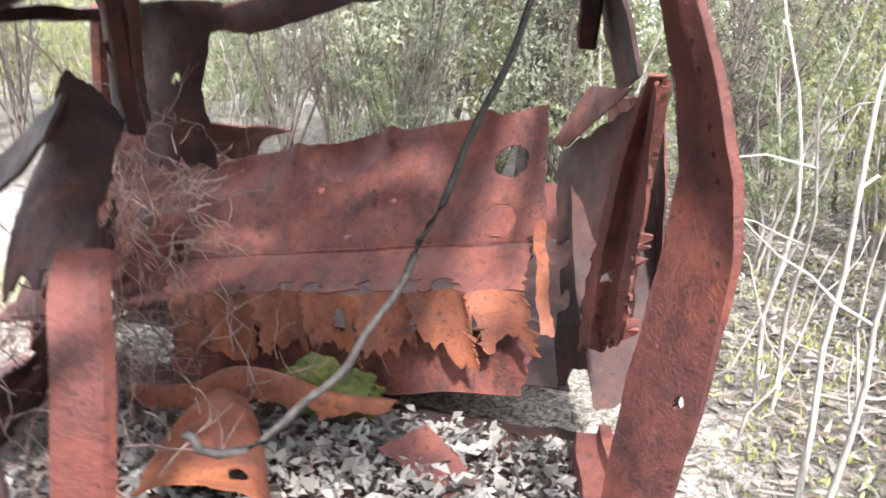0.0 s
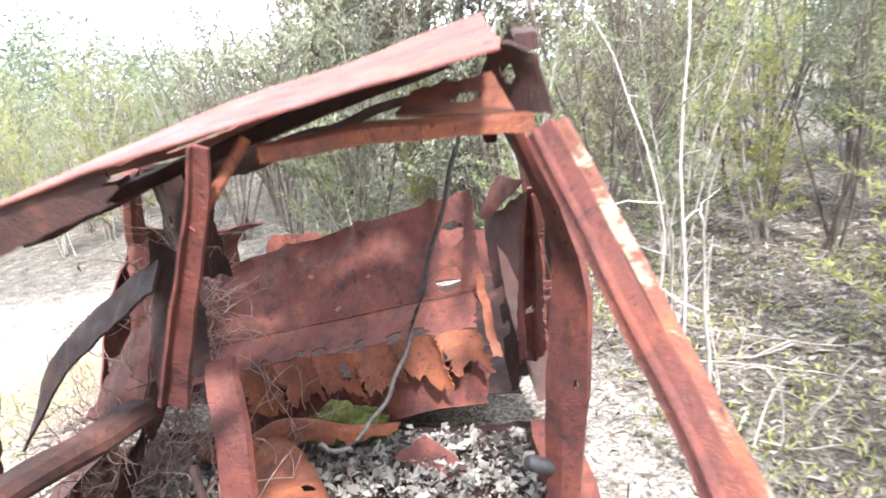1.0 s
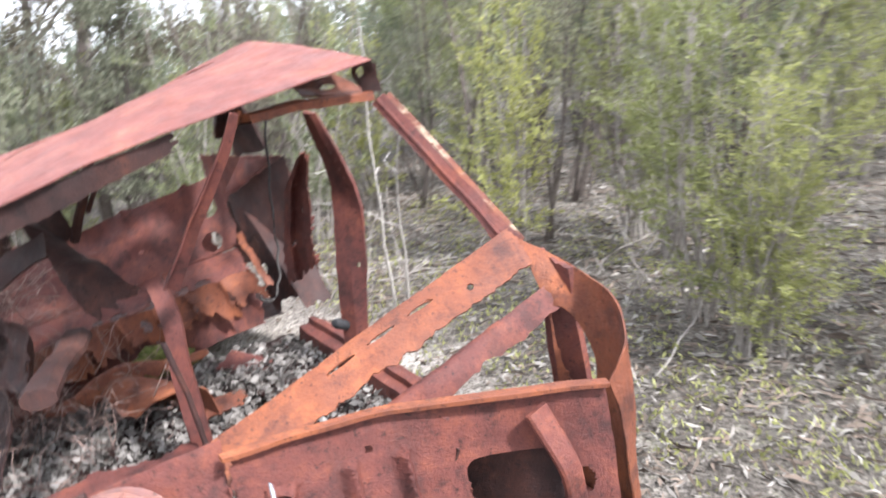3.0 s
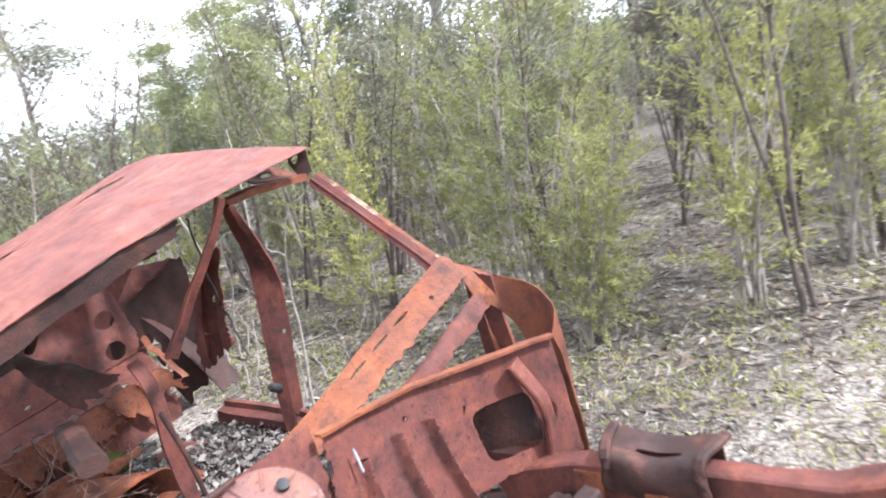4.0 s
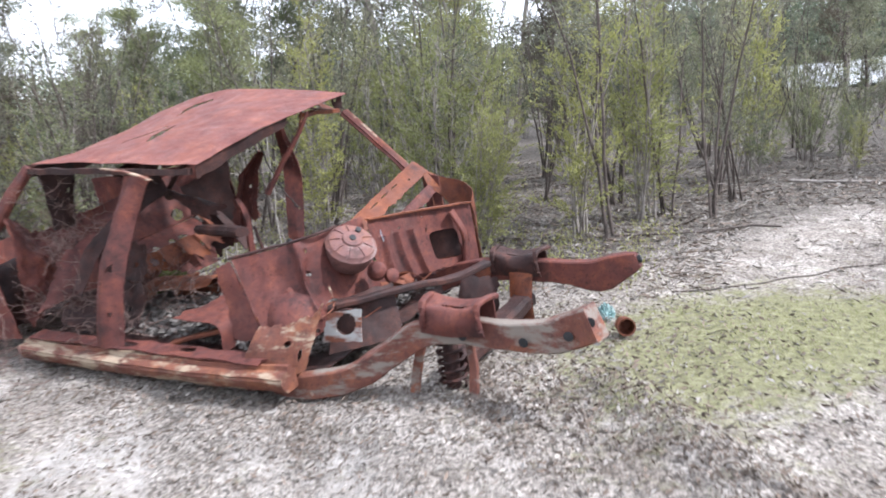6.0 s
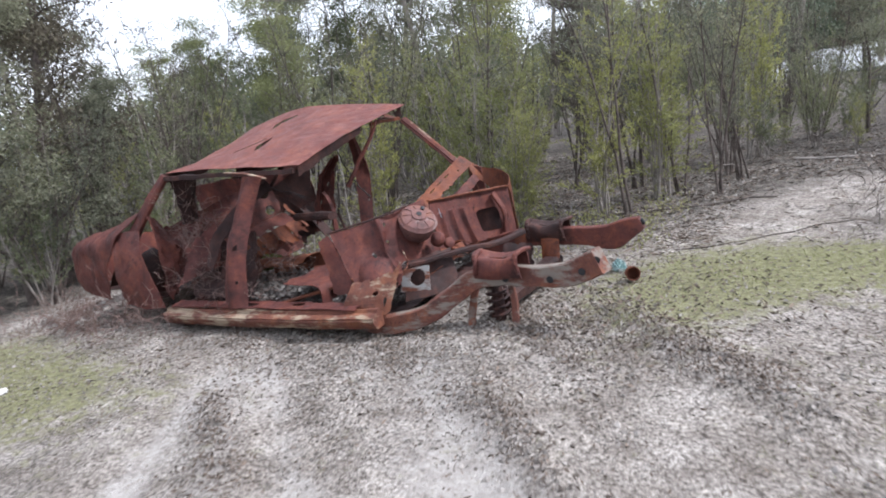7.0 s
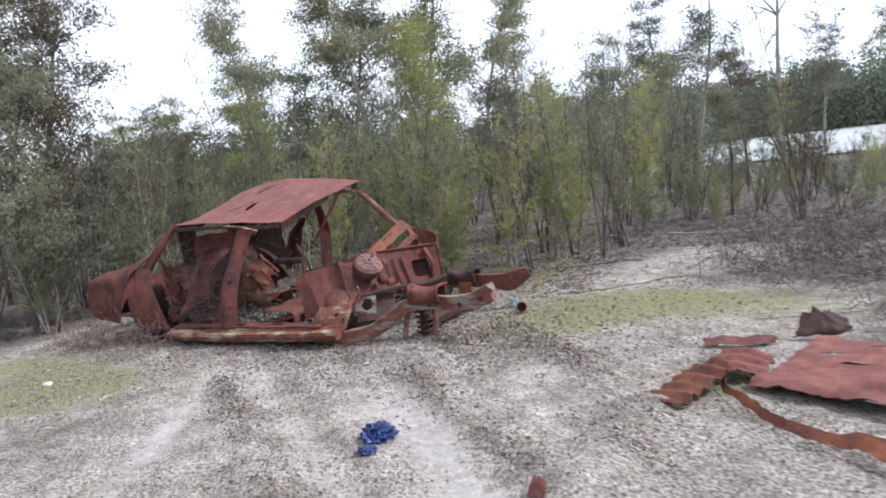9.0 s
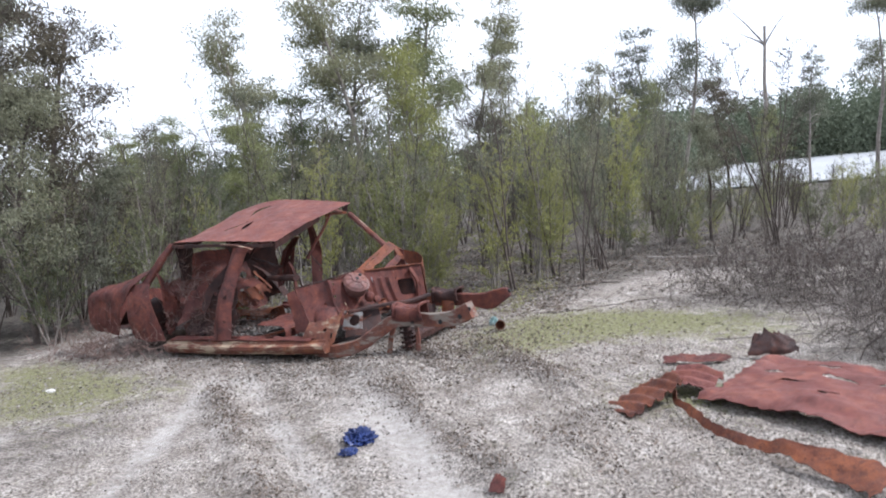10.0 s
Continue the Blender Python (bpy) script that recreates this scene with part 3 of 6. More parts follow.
# far centre pillar, bent at the belt line, with a row of dimples
pillar_f = straight([[(-1.160, 0.609, 1.156), (-1.180, 0.630, 1.085), (-1.190, 0.663, 0.989), (-1.200, 0.682, 0.885), (-1.200, 0.676, 0.795), (-1.200, 0.650, 0.607), (-1.200, 0.636, 0.408), (-1.200, 0.627, 0.121)],
                     [(-1.120, 0.617, 1.150), (-1.130, 0.642, 1.083), (-1.140, 0.686, 0.974), (-1.142, 0.718, 0.863), (-1.145, 0.716, 0.813), (-1.150, 0.690, 0.594), (-1.150, 0.671, 0.447), (-1.150, 0.650, 0.205)],
                     [(-1.110, 0.636, 1.149), (-1.110, 0.663, 1.082), (-1.110, 0.697, 0.995), (-1.100, 0.730, 0.885), (-1.100, 0.741, 0.786), (-1.110, 0.735, 0.604), (-1.120, 0.716, 0.473), (-1.120, 0.689, 0.260)]])
part("centre_pillar", patch(pillar_f, 70, 22, 0.003, 5, (0, 0.02, 0.03, 0.05),
     tuple((0.20 + 0.042 * k, 0.62, 0.006, 0.055) for k in range(6)) + ((0.72, 0.72, 0.010, 0.07),), thick=0.014, seed=21), RUST, car)
part("door_hinge", lathe([(0.012, -0.02), (0.019, -0.015), (0.020, 0.035), (0.014, 0.050), (0.008, 0.053)], 14, pose(-1.178, 0.632, 0.375, 60, 0, 20)), BLACK, car, "dark oily hinge block")
# far rear door pillar and inner quarter
quarter_f = straight([[(-1.400, 0.671, 0.988), (-1.580, 0.650, 0.832), (-1.660, 0.636, 0.627), (-1.700, 0.627, 0.395)],
                      [(-1.360, 0.676, 0.994), (-1.480, 0.676, 0.849), (-1.550, 0.674, 0.662), (-1.580, 0.669, 0.465)],
                      [(-1.330, 0.680, 0.984), (-1.420, 0.699, 0.851), (-1.460, 0.703, 0.701), (-1.490, 0.703, 0.535)]])
part("quarter_inner", patch(lambda u, v: quarter_f(u, v) + Vector((0.016, -0.022, 0)) * (1.0 if math.sin(v * 9 + 0.4) > 0.3 else 0.0), 60, 40, 0.006, 5, (0.05, 0.10, 0.10, 0.14), ((0.5, 0.55, 0.03, 0.05), (0.72, 0.30, 0.02, 0.04)), thick=0.006, seed=23), RUST, car)
part("wheel_arch", patch(loft([[(-2.644, 0.679, 0.302), (-2.441, 0.618, 0.601), (-2.151, 0.585, 0.755), (-1.841, 0.588, 0.619), (-1.620, 0.655, 0.320)],
                               [(-2.646, 0.860, 0.308), (-2.434, 0.821, 0.638), (-2.144, 0.790, 0.797), (-1.855, 0.773, 0.648), (-1.648, 0.780, 0.313)]]), 36, 12, 0.01, 6, (0.02, 0.02, 0.03, 0.03), seed=25), RUST_DARK_AND_SHADE, car)
part("quarter_panel", patch(quad((-1.690, 0.779, 0.332), (-3.255, 0.803, 0.303), (-3.281, 0.732, 0.861), (-1.776, 0.744, 0.951), (0, 0.05, 0)), 50, 24, 0.015, 4, (0.02, 0.03, 0.05, 0.02), ((0.35, 0.0, 0.24, 0.75),), seed=27), RUST, car)
part("rear_pillar", patch(quad((-1.875, 0.703, 0.975), (-2.387, 0.708, 0.910), (-2.072, 0.599, 1.193), (-1.875, 0.605, 1.268)), 14, 14, 0.01, 6, (0.03, 0.03, 0.02, 0.02), thick=0.01, seed=28), RUST_DARK_AND_SHADE, car)
part("parcel_shelf", patch(quad((-2.050, 0.524, 0.800), (-1.950, 0.601, 0.941), (-1.720, 0.680, 0.962), (-1.980, 0.564, 0.802)), 14, 12, 0.010, 7, (0.04, 0.04, 0.04, 0.04), seed=29), RUST, car)

# bulkhead behind the rear seat: leaning upper panel, step, torn lower apron
TL, TR, BR, BL = (-2.250, -0.490, 0.659), (-2.050, 0.520, 0.898), (-1.930, 0.526, 0.587), (-2.080, -0.503, 0.406)
bulk = quad(BL, BR, TR, TL, (-0.015, 0, 0.0))
flutes = lambda u, v: bulk(u, v) + Vector((0.012, 0, 0.012)) * (max(0.0, math.sin(u * 24.0)) ** 8) * max(0.0, v - 0.62) * 4 + Vector((-0.03, 0, -0.02)) * max(0.0, 1 - ((u - 0.10) / 0.09) ** 2 - ((v - 0.82) / 0.25) ** 2) + Vector((-0.03, 0, -0.02)) * max(0.0, 1 - ((u - 0.46) / 0.10) ** 2 - ((v - 0.84) / 0.25) ** 2)
part("bulkhead_panel", patch(flutes, 110, 44, 0.012, 5, (0.02, 0.015, 0.0, 0.02),
     ((0.917, 0.61, 0.043, 0.130), (0.890, 0.17, 0.043, 0.125), (0.50, 0.12, 0.010, 0.028), (0.41, 0.52, 0.010, 0.028), (0.47, 0.63, 0.006, 0.018), (0.06, 0.6, 0.009, 0.025), (0.62, 0.36, 0.007, 0.02)), seed=31), RUST, car, "orange rusted seat bulkhead with two round holes")
part("bulkhead_fold", sweep([BL, (-2.001, 0.012, 0.496), BR], [(-0.004, -0.004), (0.005, -0.004), (0.005, 0.004), (-0.004, 0.004)], 30, dent=0.003), RUST, car)
part("bulkhead_step", patch(quad((-1.960, -0.475, 0.337), (-1.760, 0.496, 0.510), (-1.915, 0.511, 0.580), (-2.065, -0.503, 0.407)), 60, 12, 0.006, 6, (0.02, 0.02, 0.14, 0.0),
     tuple((0.25 + 0.115 * k + 0.02 * math.sin(k * 2.2), 0.17 + 0.06 * math.sin(k * 3.1), 0.016 + 0.008 * (k % 3), 0.13) for k in range(6)), seed=32, jag=40), RUST, car)
part("bulkhead_apron", patch(lambda u, v: quad((-1.880, -0.417, 0.190), (-1.660, 0.563, 0.373), (-1.750, 0.496, 0.516), (-1.950, -0.469, 0.346))(u, v) + Vector((0.022, 0, 0)) * (1 - 2 * (abs(math.sin(u * 22)) ** 0.4)), 170, 20, 0.010, 6, (0.03, 0.03, 0.45, 0.02),
     ((0.14, 0.35, 0.010, 0.30), (0.285, 0.3, 0.009, 0.38), (0.43, 0.2, 0.008, 0.3), (0.52, 0.62, 0.022, 0.16), (0.57, 0.35, 0.009, 0.34), (0.715, 0.3, 0.009, 0.42), (0.86, 0.4, 0.010, 0.34), (0.93, 0.22, 0.035, 0.22)), seed=33, jag=30), RUST_ORANGE, car)
part("bulkhead_base", patch(quad((-1.980, -0.479, 0.051), (-1.740, 0.527, 0.276), (-1.780, 0.540, 0.412), (-2.020, -0.488, 0.256)), 40, 10, 0.01, 6, (0.02, 0.05, 0.0, 0.12), seed=34), RUST, car)
part("bulkhead_edge", patch(quad((-1.700, 0.534, 0.430), (-1.700, 0.570, 0.434), (-1.900, 0.525, 0.656), (-1.900, 0.493, 0.640)), 6, 26, 0.012, 9, (0.2, 0.25, 0.04, 0.04), seed=35), RUST_ORANGE, car)
# web coloured dark for the shade behind pillar and roof
part("side_web", patch(quad((-1.800, 0.586, 0.253), (-1.720, 0.723, 0.390), (-1.720, 0.719, 0.968), (-2.100, 0.541, 0.773)), 16, 30, 0.012, 7, (0.04, 0.04, 0.10, 0.03), ((0.12, 0.55, 0.10, 0.05), (0.10, 0.36, 0.08, 0.05)), seed=36), RUST_DARK_AND_SHADE, car)

# rear seat pan lip, the hump in front of it and the floor
lip_f = loft([[(-1.600, -0.365, 0.204), (-1.600, -0.224, 0.201), (-1.600, -0.104, 0.250), (-1.600, -0.001, 0.249), (-1.600, 0.100, 0.221), (-1.630, 0.241, 0.260)],
              [(-1.630, -0.380, 0.250), (-1.630, -0.236, 0.263), (-1.630, -0.115, 0.320), (-1.630, -0.012, 0.314), (-1.630, 0.103, 0.283), (-1.650, 0.246, 0.272)],
              [(-1.740, -0.451, 0.194), (-1.740, -0.296, 0.207), (-1.740, -0.165, 0.266), (-1.740, -0.054, 0.262), (-1.720, 0.076, 0.240), (-1.680, 0.238, 0.261)]])
part("seat_pan_lip", patch(lip_f, 90, 16, 0.006, 7, (0.03, 0.04, 0.34, 0.05), seed=41, jag=16), RUST_ORANGE, car, "bright orange rusted seat pan lip")
hump_f = loft([[(-1.200, -0.117, 0.282), (-1.320, -0.147, 0.260), (-1.450, -0.167, 0.264), (-1.560, -0.181, 0.255)],
               [(-1.200, -0.050, 0.318), (-1.320, -0.085, 0.303), (-1.450, -0.106, 0.303), (-1.570, -0.134, 0.289)],
               [(-1.200, 0.037, 0.320), (-1.320, -0.010, 0.313), (-1.450, -0.047, 0.311), (-1.570, -0.096, 0.287)],
               [(-1.200, 0.121, 0.301), (-1.320, 0.063, 0.289), (-1.450, -0.002, 0.273), (-1.570, -0.065, 0.251)],
               [(-1.200, 0.148, 0.199), (-1.320, 0.079, 0.175), (-1.450, 0.012, 0.162), (-1.570, -0.053, 0.157)]])
part("floor_tunnel", patch(hump_f, 40, 24, 0.012, 5, (0.05, 0.03, 0.03, 0.06), ((0.18, 0.62, 0.05, 0.06),), seed=42), RUST_ORANGE, car)
part("floor_pan", patch(lambda u, v: quad((-2.077, -0.745, 0.090), (0.020, -0.740, 0.085), (0.049, 0.699, 0.108), (-1.832, 0.643, 0.143))(u, v) + Vector((0, 0, 0.012)) * (abs(math.sin(v * 28)) ** 8), 60, 50, 0.016, 4, (0.01, 0.02, 0.01, 0.01), ((0.3, 0.72, 0.07, 0.06), (0.6, 0.65, 0.05, 0.08)), seed=43), RUST_DARK_AND_SHADE, car)
part("seat_base", patch(loft([[(-0.617, -0.601, 0.120), (-0.600, -0.263, 0.122), (-0.580, 0.019, 0.129)], [(-0.656, -0.602, 0.250), (-0.632, -0.265, 0.274), (-0.608, 0.014, 0.272)], [(-0.989, -0.605, 0.269), (-0.933, -0.277, 0.295), (-0.892, -0.002, 0.290)]]), 30, 16, 0.012, 6, (0.03, 0.03, 0.02, 0.12), seed=44), RUST, car)
# floor braces and fallen strips
part("floor_brace", sweep([(-0.942, -0.624, 0.149), (-0.592, -0.484, 0.221), (-0.276, -0.363, 0.301)], box_profile(0.05, 0.02, 0.004), 14, dent=0.006), RUST_ORANGE, car)
part("floor_brace", sweep([(-0.860, -0.319, 0.142), (-0.531, -0.262, 0.203), (-0.195, -0.284, 0.242)], box_profile(0.06, 0.015, 0.004), 14, dent=0.006, seed=3), RUST, car)
part("fallen_sheet", patch(quad((-0.514, 0.021, 0.149), (-0.136, -0.013, 0.154), (-0.144, 0.501, 0.182), (-0.457, 0.443, 0.163), (0, 0, 0.03)), 24, 24, 0.02, 7, (0.1, 0.12, 0.1, 0.15), seed=46), RUST_ORANGE, car, "torn orange scrap of floor sheet")
part("fallen_sheet", patch(quad((-1.339, 0.080, 0.195), (-1.211, 0.048, 0.181), (-1.206, 0.250, 0.204), (-1.336, 0.264, 0.204), (0, 0, 0.02)), 14, 14, 0.012, 8, (0.1, 0.12, 0.1, 0.15), seed=47), RUST_ORANGE, car, "torn orange scrap of floor sheet")
part("fallen_sheet", patch(quad((-1.535, 0.206, 0.227), (-1.426, 0.395, 0.192), (-1.498, 0.452, 0.190), (-1.608, 0.316, 0.260)), 12, 8, 0.008, 8, (0.1, 0.12, 0.1, 0.1), seed=48), RUST, car)

# far sill
sill_prof = [(-0.07, -0.055), (0.035, -0.065), (0.06, -0.035), (0.068, -0.012), (0.062, -0.004), (0.068, 0.006), (0.05, 0.022), (0.02, 0.026), (0.015, 0.045), (-0.01, 0.045), (-0.015, 0.022), (-0.06, 0.018)]
part("sill", sweep([(-1.682, 0.687, 0.211), (-1.137, 0.717, 0.184), (-0.468, 0.737, 0.168), (0.049, 0.736, 0.170)], [(-a, b) for a, b in sill_prof], 40, dent=0.008, seed=6), RUST, car)
# near sill with flaking cream paint and a rusted tread
part("sill", sweep([(-1.903, -0.798, 0.117), (-1.208, -0.799, 0.113), (-0.500, -0.799, 0.121), (-0.020, -0.790, 0.135)], sill_prof, 46, dent=0.006, seed=7), RUST_CREAM, car, "cream-painted sill streaked with rust")
part("sill_tread", patch(quad((-1.855, -0.824, 0.175), (-0.150, -0.830, 0.180), (-0.151, -0.739, 0.200), (-1.830, -0.742, 0.198)), 70, 8, 0.008, 9, (0.01, 0.02, 0.12, 0.12), ((0.45, 0.5, 0.05, 0.25), (0.7, 0.6, 0.03, 0.2)), thick=0.008, seed=51), RUST, car)

# near centre pillar, quarter and tail
part("centre_pillar", patch(loft([[(-0.972, -0.523, 1.019), (-1.059, -0.620, 0.750), (-1.107, -0.718, 0.450), (-1.106, -0.769, 0.169)],
                                  [(-1.047, -0.561, 1.019), (-1.150, -0.677, 0.751), (-1.198, -0.785, 0.451), (-1.193, -0.827, 0.169)],
                                  [(-1.153, -0.532, 1.028), (-1.220, -0.619, 0.750), (-1.290, -0.717, 0.450), (-1.329, -0.769, 0.168)]]), 40, 14, 0.010, 6, (0.0, 0.01, 0.05, 0.10), ((0.55, 0.35, 0.015, 0.05), (0.78, 0.3, 0.015, 0.05)), thick=0.012, seed=53), RUST, car)
part("rear_pillar", sweep([(-1.930, -0.565, 1.072), (-2.035, -0.632, 0.925), (-2.161, -0.698, 0.754), (-2.286, -0.755, 0.576)], box_profile(0.075, 0.05, 0.012), 22, dent=0.008, seed=9, up=(0, -1, 0.3), size=lambda q: 0.8 + 0.6 * q), RUST, car)
part("quarter_panel", patch(loft([[(-1.896, -0.834, 0.171), (-1.967, -0.840, 0.361), (-2.043, -0.821, 0.542), (-2.099, -0.761, 0.720)],
                                  [(-2.077, -0.863, 0.161), (-2.145, -0.871, 0.361), (-2.196, -0.845, 0.561), (-2.209, -0.776, 0.728)],
                                  [(-2.271, -0.865, 0.182), (-2.312, -0.865, 0.361), (-2.339, -0.842, 0.559), (-2.335, -0.783, 0.716)]]), 30, 24, 0.022, 4, (0.03, 0.02, 0.03, 0.03), thick=0.006, seed=55), RUST, car)
part("tail_panel", patch(loft([[(-2.066, -0.636, 0.894), (-2.272, -0.805, 0.698), (-2.442, -0.834, 0.498), (-2.495, -0.832, 0.350), (-2.594, -0.801, 0.202)],
                               [(-2.275, -0.636, 0.815), (-2.521, -0.795, 0.655), (-2.634, -0.808, 0.498), (-2.693, -0.802, 0.350), (-2.748, -0.779, 0.222)],
                               [(-2.679, -0.615, 0.715), (-2.828, -0.751, 0.626), (-2.871, -0.764, 0.499), (-2.901, -0.759, 0.351), (-2.903, -0.737, 0.223)],
                               [(-3.101, -0.510, 0.655), (-3.142, -0.660, 0.600), (-3.151, -0.685, 0.452), (-3.134, -0.693, 0.323), (-3.092, -0.673, 0.234)]]), 34, 40, 0.014, 5, (0.02, 0.03, 0.02, 0.02), thick=0.006, seed=56), RUST, car)
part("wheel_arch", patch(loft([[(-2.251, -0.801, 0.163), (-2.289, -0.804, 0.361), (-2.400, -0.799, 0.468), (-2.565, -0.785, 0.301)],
                               [(-2.139, -0.515, 0.174), (-2.165, -0.529, 0.416), (-2.321, -0.535, 0.534), (-2.597, -0.512, 0.297)]]), 26, 14, 0.01, 6, (0.02, 0.02, 0.02, 0.02), seed=57), RUST_DARK_AND_SHADE, car)
part("boot_floor", patch(quad((-2.062, -0.710, 0.205), (-3.055, -0.636, 0.243), (-3.085, 0.715, 0.301), (-1.817, 0.641, 0.239)), 26, 26, 0.03, 4, (0.02, 0.05, 0.02, 0.02), seed=58), RUST_DARK_AND_SHADE, car)
part("boot_back", patch(quad((-3.111, -0.654, 0.244), (-3.257, 0.744, 0.253), (-3.281, 0.721, 0.500), (-3.127, -0.507, 0.596), (0, 0, -0.12)), 36, 16, 0.02, 4, (0.02, 0.02, 0.04, 0.05), seed=59), RUST, car)
# crumpled inner side of the near quarter and the bent posts under the sunken roof
part("quarter_inner", patch(quad((-1.934, -0.743, 0.164), (-1.983, -0.467, 0.310), (-2.221, -0.484, 0.713), (-2.075, -0.672, 0.856), (0.05, 0.04, 0)), 60, 60, 0.040, 6, (0.04, 0.03, 0.06, 0.10), ((0.55, 0.55, 0.07, 0.07), (0.4, 0.2, 0.05, 0.04)), seed=61), RUST, car)
part("roof_strut", sweep([(-0.545, 0.205, 1.225), (-0.60, 0.152, 1.10), (-0.68, 0.075, 0.94), (-0.748, 0.012, 0.80)], [(-0.024, -0.004), (0.016, -0.006), (0.020, 0.016), (0.014, 0.018), (0.010, 0.004), (-0.022, 0.006)], 28, up=(1, 0.3, 0.6), dent=0.006, seed=12, size=lambda q: 0.55 + 0.45 * q), RUST, car, "slim bent strut hanging from the roof")
part("roof_strut", sweep([(-0.592, 0.160, 1.115), (-0.60, 0.20, 1.165), (-0.620, 0.240, 1.222)], box_profile(0.016, 0.012, 0.004), 10, up=(1, 0, 0), dent=0.005), RUST_ORANGE, car)
part("floor_post", sweep([(-0.980, 0.010, 0.779), (-0.940, 0.020, 0.706), (-0.930, 0.017, 0.554), (-0.920, 0.022, 0.316), (-0.920, 0.014, 0.145)], [(-0.042, -0.008), (0.036, -0.010), (0.046, 0.012), (-0.03, 0.006)], 24, up=(1, 0.2, 0.2), dent=0.008, seed=11, size=lambda q: 0.62 + 0.36 * q), RUST, car, "bent rusted post torn at its foot")
part("torn_plate", patch(quad((-1.380, -0.284, 0.967), (-1.380, -0.184, 0.868), (-1.000, -0.017, 0.744), (-1.040, -0.169, 0.679), (0.02, 0, 0.01)), 18, 36, 0.016, 7, (0.06, 0.05, 0.04, 0.14), thick=0.005, seed=62), RUST_DARK_AND_SHADE, car, "dark grey-brown torn plate under the roof")
part("inner_sheet", patch(loft([[(-1.28, -0.22, 0.93), (-1.36, -0.33, 0.87), (-1.42, -0.50, 0.76), (-1.46, -0.66, 0.62), (-1.46, -0.76, 0.44)], [(-1.24, -0.22, 0.86), (-1.31, -0.33, 0.80), (-1.37, -0.50, 0.69), (-1.41, -0.65, 0.55), (-1.40, -0.76, 0.40)]]), 40, 12, 0.012, 7, (0.02, 0.02, 0.10, 0.14), thick=0.008, seed=63), RUST_DARK_AND_SHADE, car, "dark curved strip of inner sheet")
part("bent_bar", sweep([(-1.06, -0.215, 0.652), (-0.92, -0.255, 0.655), (-0.78, -0.30, 0.660), (-0.62, -0.345, 0.667)], box_profile(0.075, 0.05, 0.016), 16, dent=0.008, seed=64), RUST_DARK_AND_SHADE, car, "dark bent bar lying across the cabin")
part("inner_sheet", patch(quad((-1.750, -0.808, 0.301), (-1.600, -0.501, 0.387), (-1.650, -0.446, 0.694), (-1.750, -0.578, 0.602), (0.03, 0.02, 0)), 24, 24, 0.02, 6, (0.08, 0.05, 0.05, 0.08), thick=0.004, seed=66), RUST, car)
part("hanging_bar", sweep([(-1.155, -0.058, 1.125), (-1.21, -0.082, 1.05), (-1.29, -0.117, 0.94), (-1.345, -0.140, 0.865)], box_profile(0.028, 0.020, 0.005), 16, dent=0.006, seed=15), RUST_DARK_AND_SHADE, car)
part("hanging_bar", sweep([(-1.14, -0.03, 1.10), (-1.20, -0.045, 1.05), (-1.27, -0.09, 0.96)], box_profile(0.016, 0.012, 0.004), 10, dent=0.006, seed=16), RUST_DARK_AND_SHADE, car)
part("roof_post", patch(loft([[(-1.52, -0.30, 1.10), (-1.50, -0.28, 0.98), (-1.46, -0.24, 0.86)], [(-1.42, -0.24, 1.10), (-1.42, -0.22, 0.98), (-1.38, -0.18, 0.86)], [(-1.36, -0.14, 1.12), (-1.38, -0.15, 1.0), (-1.36, -0.13, 0.88)]]), 22, 14, 0.018, 7, (0, 0.10, 0.08, 0.12), ((0.5, 0.4, 0.08, 0.10),), thick=0.006, seed=67), RUST_DARK_AND_SHADE, car)
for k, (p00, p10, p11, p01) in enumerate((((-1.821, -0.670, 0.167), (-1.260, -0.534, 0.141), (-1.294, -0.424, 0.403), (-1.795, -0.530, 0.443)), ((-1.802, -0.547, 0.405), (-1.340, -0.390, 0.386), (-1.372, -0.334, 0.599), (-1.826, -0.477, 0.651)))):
    part("inner_sheet", patch(quad(p00, p10, p11, p01, (0.03, 0.05, 0.02)), 44, 30, 0.03, 7, (0.08, 0.12, 0.10, 0.22), ((0.4, 0.5, 0.04, 0.07), (0.7, 0.35, 0.03, 0.06)), thick=0.004, seed=65 + k), RUST_DARK_AND_SHADE, car, "crumpled dark inner sheet")
# thin rod hanging across the opening
part("cable", tubes("cable", [([along([(-1.240, 0.506, 1.145), (-1.200, 0.484, 1.081), (-1.120, 0.443, 0.961), (-1.030, 0.401, 0.848), (-0.970, 0.380, 0.792), (-0.900, 0.350, 0.735), (-0.840, 0.323, 0.706), (-0.770, 0.274, 0.681), (-0.760, 0.232, 0.700)], q / 30) + Vector((0.003 * math.sin(q * 2.1), 0.003 * math.sin(q * 1.3), 0)) for q in range(31)], 0.0046, 0.0042)], CABLE, 6), RUST_DARK_AND_SHADE, car, "thin frayed grey cable hanging from the roof")
part("wire", tubes("wire", [([(-0.842, -0.028, 0.630), (-0.825, -0.000, 0.467), (-0.809, 0.012, 0.317), (-0.803, 0.035, 0.176)], 0.009, 0.008)], RUST_DARK_AND_SHADE, 6), RUST_DARK_AND_SHADE, car)

